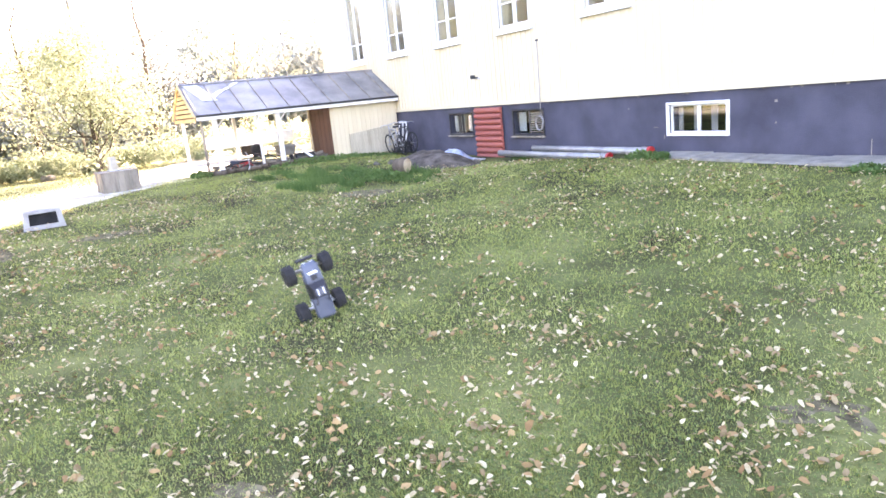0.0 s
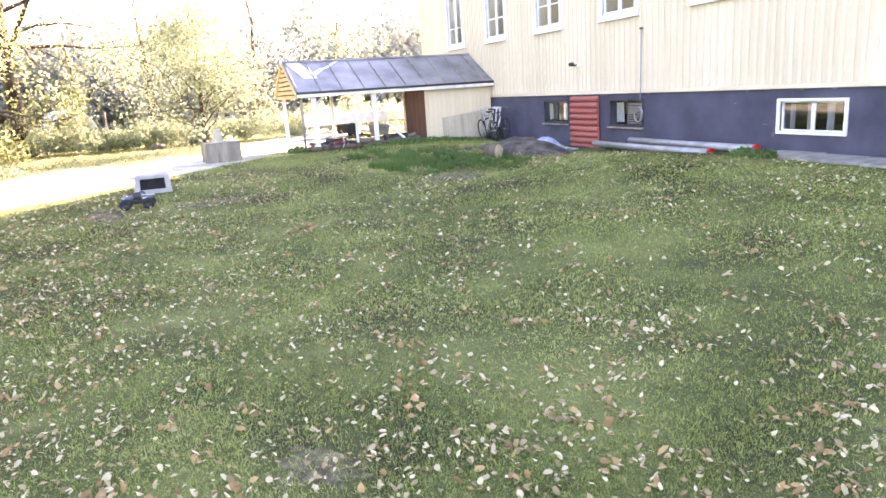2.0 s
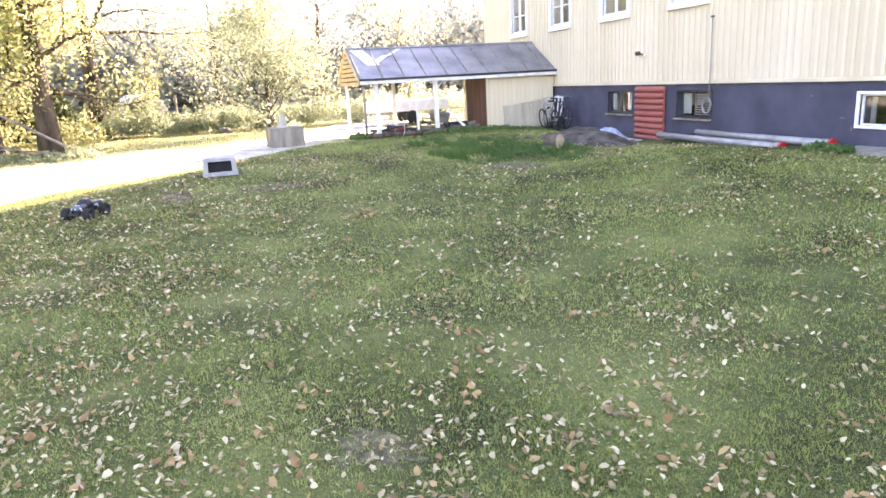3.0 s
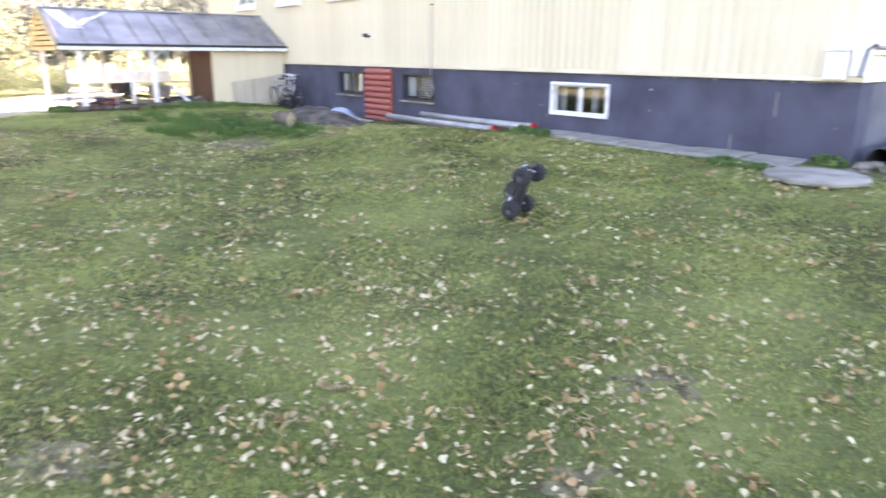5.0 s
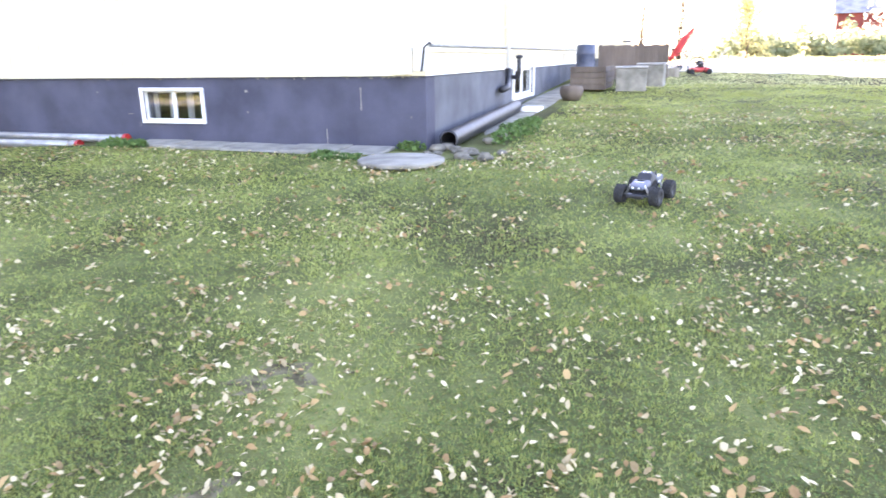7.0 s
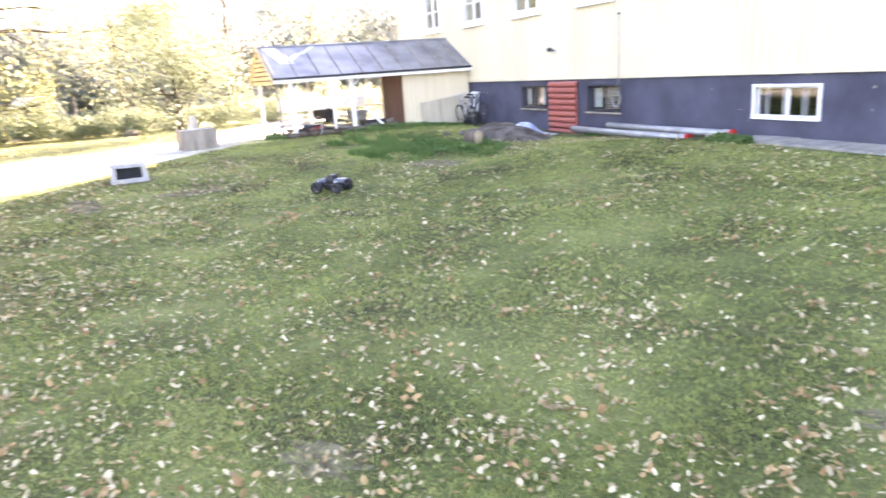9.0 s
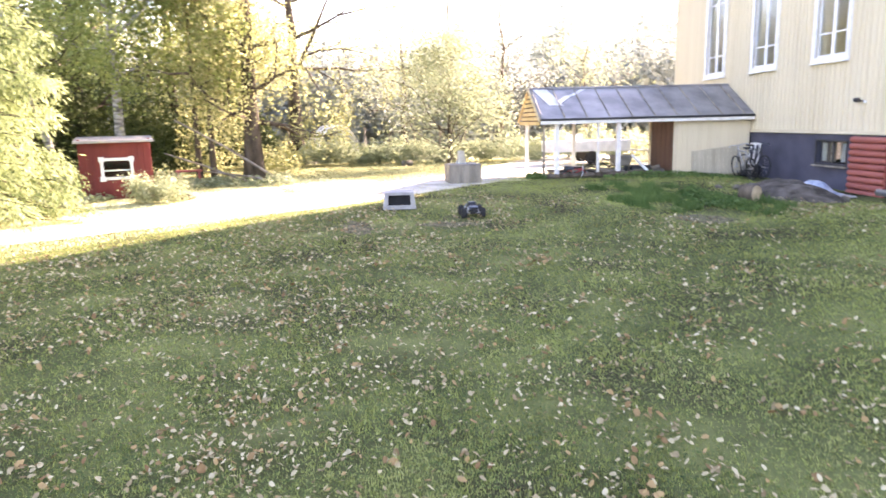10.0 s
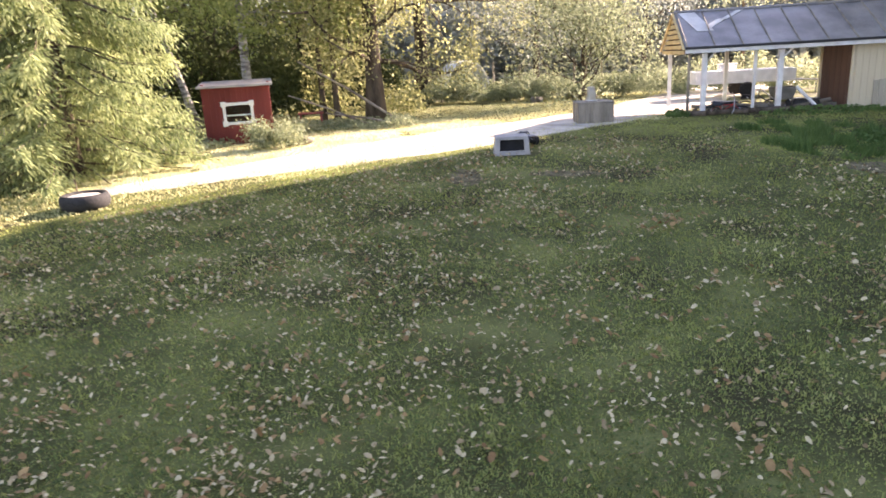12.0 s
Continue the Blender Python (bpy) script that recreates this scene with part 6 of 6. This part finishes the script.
# ---- the crate on the lawn and the model truck ----
def crate():
    t = thing("utility_box", pose(-15.18, 0.29, 0.23), "pale grey box with a dark recessed front on the lawn", "box")
    w0, w1, h, d = 0.36, 0.31, 0.36, 0.26
    f = Geo()
    def slab(pts, y0, y1):
        f.add([(y0, *p) for p in pts] + [(y1, *p) for p in pts], [(0, 1, 2, 3), (7, 6, 5, 4), (0, 4, 5, 1), (1, 5, 6, 2), (2, 6, 7, 3), (3, 7, 4, 0)])
    slab([(-w0, 0), (w0, 0), (w0 - 0.02, 0.09), (-w0 + 0.02, 0.09)], d - 0.05, d)
    slab([(-w1 - 0.012, 0.31), (w1 + 0.012, 0.31), (w1, h), (-w1, h)], d - 0.05, d)
    slab([(-w0 + 0.02, 0.091), (-0.24, 0.091), (-0.23, 0.309), (-w1 - 0.012, 0.309)], d - 0.05, d)
    slab([(0.24, 0.091), (w0 - 0.02, 0.091), (w1 + 0.012, 0.309), (0.23, 0.309)], d - 0.05, d)
    part("front_frame", f, PALE, t)
    part("recess", cbox(d - 0.14, d - 0.12, -0.26, 0.26, 0.07, 0.33, 0.005), DARKV, t, "dark recessed panel")
    for s in (-1, 1):
        g = cbox(-d, d - 0.052, -0.02, 0.02, 0, h - 0.012, 0.006)
        g.v = [(x, y + s * (w0 - 0.02 - (w0 - w1) * z / h), z) for x, y, z in g.v]
        part("side", g, PALE, t)
    part("top", cbox(-d, d - 0.052, -w1, w1, h - 0.01, h + 0.012, 0.006), PALE, t)
    part("back", cbox(-d - 0.03, -d - 0.002, -w1, w1, 0, h, 0.006), PALE, t)
    return t


WR, WB, TRACK = 0.102, 0.42, 0.205


def model_truck():
    """A radio-controlled truck; its origin is the middle of the rear axle, x ahead."""
    t = thing("model_truck", pose(-6, 2.3, 0.1), "radio-controlled monster truck with blue-grey shell and black tyres", "model truck")
    wheels = []
    for x in (0, WB):
        for s in (-1, 1):
            prof = [(0.045, -0.052), (WR - 0.012, -0.056), (WR - 0.002, -0.044), (WR, 0.0), (WR - 0.002, 0.044), (WR - 0.012, 0.056), (0.045, 0.052), (0.045, -0.052)]
            w = part("wheel", spin(prof, 28, "y"), RUBBER, t, smooth=True)
            w.matrix_basis = pose(x, s * TRACK, 0)
            part("rim", spin([(0.0, s * 0.03), (0.02, s * 0.036), (0.044, s * 0.048), (0.046, s * 0.03), (0.046, -s * 0.04), (0.0, -s * 0.04)], 18, "y"), BODYK, w)
            lug = Geo()
            for k in range(16):
                a = 2 * math.pi * k / 16
                for q in (-1, 1):
                    c, sn = math.cos(a + 0.2 * (q > 0)), math.sin(a + 0.2 * (q > 0))
                    p = [(WR - 0.006, -0.012), (WR + 0.006, -0.01), (WR + 0.006, 0.01), (WR - 0.006, 0.012)]
                    y0, y1 = (0.004, 0.048) if q > 0 else (-0.048, -0.004)
                    vs = [(r * c - u * sn, y, r * sn + u * c) for y in (y0, y1) for r, u in p]
                    lug.add(vs, [(0, 1, 2, 3), (7, 6, 5, 4), (0, 4, 5, 1), (1, 5, 6, 2), (2, 6, 7, 3)])
            part("tread", lug, RUBBER, w)
            wheels.append(w)
    part("chassis", cbox(-0.05, WB + 0.05, -0.06, 0.06, -0.02, 0.03, 0.012), BODYK, t)
    for x in (0, WB):
        part("axle", tube([(x, -TRACK + 0.04, 0), (x, TRACK - 0.04, 0)], 0.012, 8), STEEL, t)
        for s in (-1, 1):
            part("arm", tube([(x + 0.02, s * 0.05, 0.0), (x, s * 0.15, -0.01)], 0.014, 6), BODYK, t)
            part("shock", tube([(x + 0.03, s * 0.08, 0.12), (x + 0.01, s * 0.14, 0.0)], [0.012, 0.016], 8), STEEL, t)
    part("front_bumper", cbox(WB + 0.09, WB + 0.125, -0.10, 0.10, -0.02, 0.03, 0.012), BODYK, t)
    part("rear_bumper", cbox(-0.14, -0.10, -0.07, 0.07, 0.02, 0.06, 0.01), BODYK, t)
    # shell, carried high over the axles
    def loft(rows, name, m, label="", lift=0.028):
        g = Geo()
        for x, w, z0, z1, w1 in rows:
            zs = [z0, z0 + (z1 - z0) * 0.45, z0 + (z1 - z0) * 0.86, z1]
            ws = [w * 0.92, w, w * 0.45 + w1 * 0.55, w1]
            g.v += [(x, -q, z + lift) for q, z in zip(ws, zs)] + [(x, q, z + lift) for q, z in zip(ws[::-1], zs[::-1])]
        for i in range(len(rows) - 1):
            g.f += [(i * 8 + k, (i + 1) * 8 + k, (i + 1) * 8 + (k + 1) % 8, i * 8 + (k + 1) % 8) for k in range(8)]
        g.f += [tuple(range(8)), tuple((len(rows) - 1) * 8 + k for k in range(8))[::-1]]
        return part(name, g, m, t, label)
    bed = loft([(-0.115, 0.085, 0.06, 0.105, 0.07), (-0.095, 0.10, 0.05, 0.118, 0.088), (0.10, 0.104, 0.04, 0.122, 0.092), (0.118, 0.102, 0.04, 0.116, 0.088)], "cargo_bed", BODYB, "blue-grey rear deck of the shell")
    part("tailgate", cbox(-0.122, -0.114, -0.07, 0.07, 0.09, 0.128, 0.003), BODYK, bed)
    cab = loft([(0.122, 0.098, 0.045, 0.135, 0.085), (0.145, 0.100, 0.045, 0.182, 0.070), (0.225, 0.100, 0.045, 0.184, 0.068), (0.288, 0.100, 0.045, 0.128, 0.086)], "cab", BODYK, "black cab with dark windows")
    part("roof_panel", cbox(0.15, 0.222, -0.056, 0.056, 0.212, 0.219, 0.003), BODYB, cab)
    for s in (-1, 1):
        part("roof_stripe", cbox(0.15, 0.222, s * 0.03 - 0.006, s * 0.03 + 0.006, 0.2195, 0.2215, 0.0006), WHITE, cab)
        part("side_decal", cbox(0.02, 0.10, s * 0.107 - 0.002, s * 0.107 + 0.002, 0.085, 0.105, 0.0006), WHITE, bed)
    hood = loft([(0.291, 0.100, 0.045, 0.124, 0.086), (0.36, 0.100, 0.045, 0.120, 0.084), (0.45, 0.092, 0.045, 0.104, 0.074), (0.50, 0.075, 0.05, 0.085, 0.058)], "hood", BODYB, "blue-grey bonnet of the shell")
    part("hood_scoop", cbox(0.31, 0.37, -0.035, 0.035, 0.149, 0.160, 0.005), BODYK, hood)
    part("hood_stripe", cbox(0.375, 0.40, -0.05, 0.05, 0.142, 0.146, 0.001), WHITE, hood)
    for s in (-1, 1):
        part("roll_bar", tube([(0.05, s * 0.07, 0.145), (0.09, s * 0.068, 0.208), (0.15, s * 0.064, 0.212)], 0.008, 6), BODYK, t)
        part("headlight", cbox(0.499, 0.506, s * 0.036 - 0.013, s * 0.036 + 0.013, 0.088, 0.106, 0.003), WHITE, t)
        part("side_sill", cbox(0.06, 0.36, s * 0.075 - 0.018, s * 0.075 + 0.018, 0.02, 0.06, 0.008), BODYK, t)
    for x in (0.02, WB - 0.02):
        part("shock_tower", cbox(x - 0.012, x + 0.012, -0.085, 0.085, 0.025, 0.125, 0.006), BODYK, t)
    part("antenna", tube([(0.08, -0.05, 0.13), (0.075, -0.05, 0.19)], 0.003, 5), BODYK, t)
    return t, wheels


BOX = crate()
TRUCK, WHEELS = model_truck()
SIZE = 0.9
TRUCK.scale = (SIZE, SIZE, SIZE)
# seconds, x, y of the contact point, heading and pitch in degrees
DRIVE = [
    (0.0, -6.19, 2.45, 178, 84), (0.2, -7.33, 2.36, 180, 76), (0.4, -8.77, 2.05, 186, 66), (0.5, -9.60, 1.80, 190, 36), (0.6, -10.35, 1.52, 196, 6),
    (0.8, -11.45, 1.25, 182, 2), (1.0, -12.00, 1.42, 172, 0), (1.2, -12.50, 1.52, 175, 4), (1.4, -13.10, 1.22, 215, 0), (1.5, -13.32, 0.96, 232, 0),
    (1.6, -13.35, 0.77, 245, 0), (1.8, -13.35, 0.44, 258, 0), (2.0, -13.40, 0.01, 265, 0), (2.2, -13.36, -0.65, 275, 0), (2.5, -12.85, -1.27, 290, 0),
    (2.7, -12.48, -1.56, 300, 0), (3.1, -11.7, -1.75, 345, 0), (3.5, -10.9, -0.95, 400, 0), (3.9, -10.15, 0.6, 416, 40), (4.1, -9.7, 1.45, 410, 80),
    (4.3, -9.28, 2.17, 402, 92), (4.5, -8.13, 3.14, 404, 84), (4.6, -7.50, 3.60, 404, 62), (4.7, -7.00, 4.08, 399, 44), (4.8, -6.38, 4.64, 394, 48),
    (4.9, -5.70, 5.25, 385, 66), (5.0, -5.14, 5.81, 378, 72), (5.1, -4.47, 6.14, 380, 52), (5.2, -3.68, 6.40, 386, 20), (5.3, -3.05, 6.74, 396, 0),
    (5.4, -2.65, 7.07, 404, 0), (5.5, -2.46, 7.53, 408, 0), (5.6, -2.42, 8.02, 412, 0), (5.8, -2.24, 8.78, 405, 0), (6.0, -1.78, 9.06, 380, 0),
    (6.2, -1.25, 9.12, 362, 0), (6.4, -0.71, 9.16, 334, 0), (6.5, -0.40, 9.04, 316, 0), (6.6, -0.18, 8.87, 300, 0), (6.7, -0.13, 8.74, 282, 0),
    (7.1, -0.45, 7.75, 244, 0), (7.5, -1.75, 6.98, 208, 0), (7.8, -3.2, 6.45, 203, 30), (8.05, -4.55, 6.02, 204, 66),
    (8.3, -6.04, 5.50, 205, 68), (8.5, -7.51, 4.86, 206, 58), (8.6, -8.50, 4.48, 205, 50), (8.7, -9.50, 4.22, 204, 36), (8.8, -10.35, 3.97, 206, 8),
    (8.9, -10.95, 3.68, 214, 0), (9.0, -11.30, 3.35, 222, 0), (9.2, -12.05, 2.80, 228, 0), (9.4, -12.80, 2.22, 212, 0), (9.5, -13.20, 2.02, 198, 0),
    (9.6, -13.50, 1.92, 192, 0), (9.8, -13.65, 1.80, 190, 0), (10.0, -13.82, 1.72, 184, 0), (10.2, -14.15, 1.80, 182, 0), (10.4, -14.28, 1.82, 180, 0),
    (10.5, -14.15, 1.74, 180, 0), (10.6, -13.60, 1.60, 188, 0), (10.7, -13.60, 1.52, 200, 0), (10.8, -13.85, 1.48, 208, 6), (10.9, -14.20, 1.38, 214, 24),
    (11.0, -14.62, 1.30, 218, 26), (11.1, -15.0, 1.05, 222, 22), (11.2, -15.45, 0.80, 226, 10), (11.3, -15.75, 0.62, 228, 4), (11.5, -15.97, 0.42, 230, 2), (12.0, -16.0, 0.38, 230, 2),
]


# seconds, span and degrees of sideways lean in the wheelies
LEANS = [(0.0, 0.5, -11), (8.4, 0.5, -8)]


def motions():
    rows = []
    for t, x, y, head, pitch in DRIVE:
        a, p = radians(head), radians(pitch)
        back = SIZE * WB / 2 * math.cos(p)
        ox, oy = x - back * math.cos(a), y - back * math.sin(a)
        slope = 0 if pitch > 3 else math.degrees(math.atan2(ground_z(ox + WB * math.cos(a), oy + WB * math.sin(a)) - ground_z(ox, oy), WB))
        lean = sum(v * max(0.0, 1 - abs(t - at) / wide) for at, wide, v in LEANS)
        rows.append((t, pose(ox, oy, ground_z(ox, oy) + SIZE * WR + 0.012, lean, 0, head) @ pose(0, 0, 0, 0, -pitch - slope, 0)))
    walk(TRUCK, rows)
    k = 0
    for x in (0, WB):
        for s in (-1, 1):
            spinning = [(i * 0.1, pose(x, s * TRACK, 0, 0, (min(i, 113) * 76) % 360, 0)) for i in range(121)]
            walk(WHEELS[k], spinning)
            k += 1
    z = ground_z(-15.0, 0.29) - 0.01
    walk(BOX, [(0, pose(-15.18, 0.29, z)), (11.1, pose(-15.18, 0.29, z)), (11.25, pose(-15.16, 0.22, z, 0, 0, 5)), (11.4, pose(-15.15, 0.19, z, 0, 0, 6)), (12.0, pose(-15.15, 0.19, z, 0, 0, 6))])


motions()
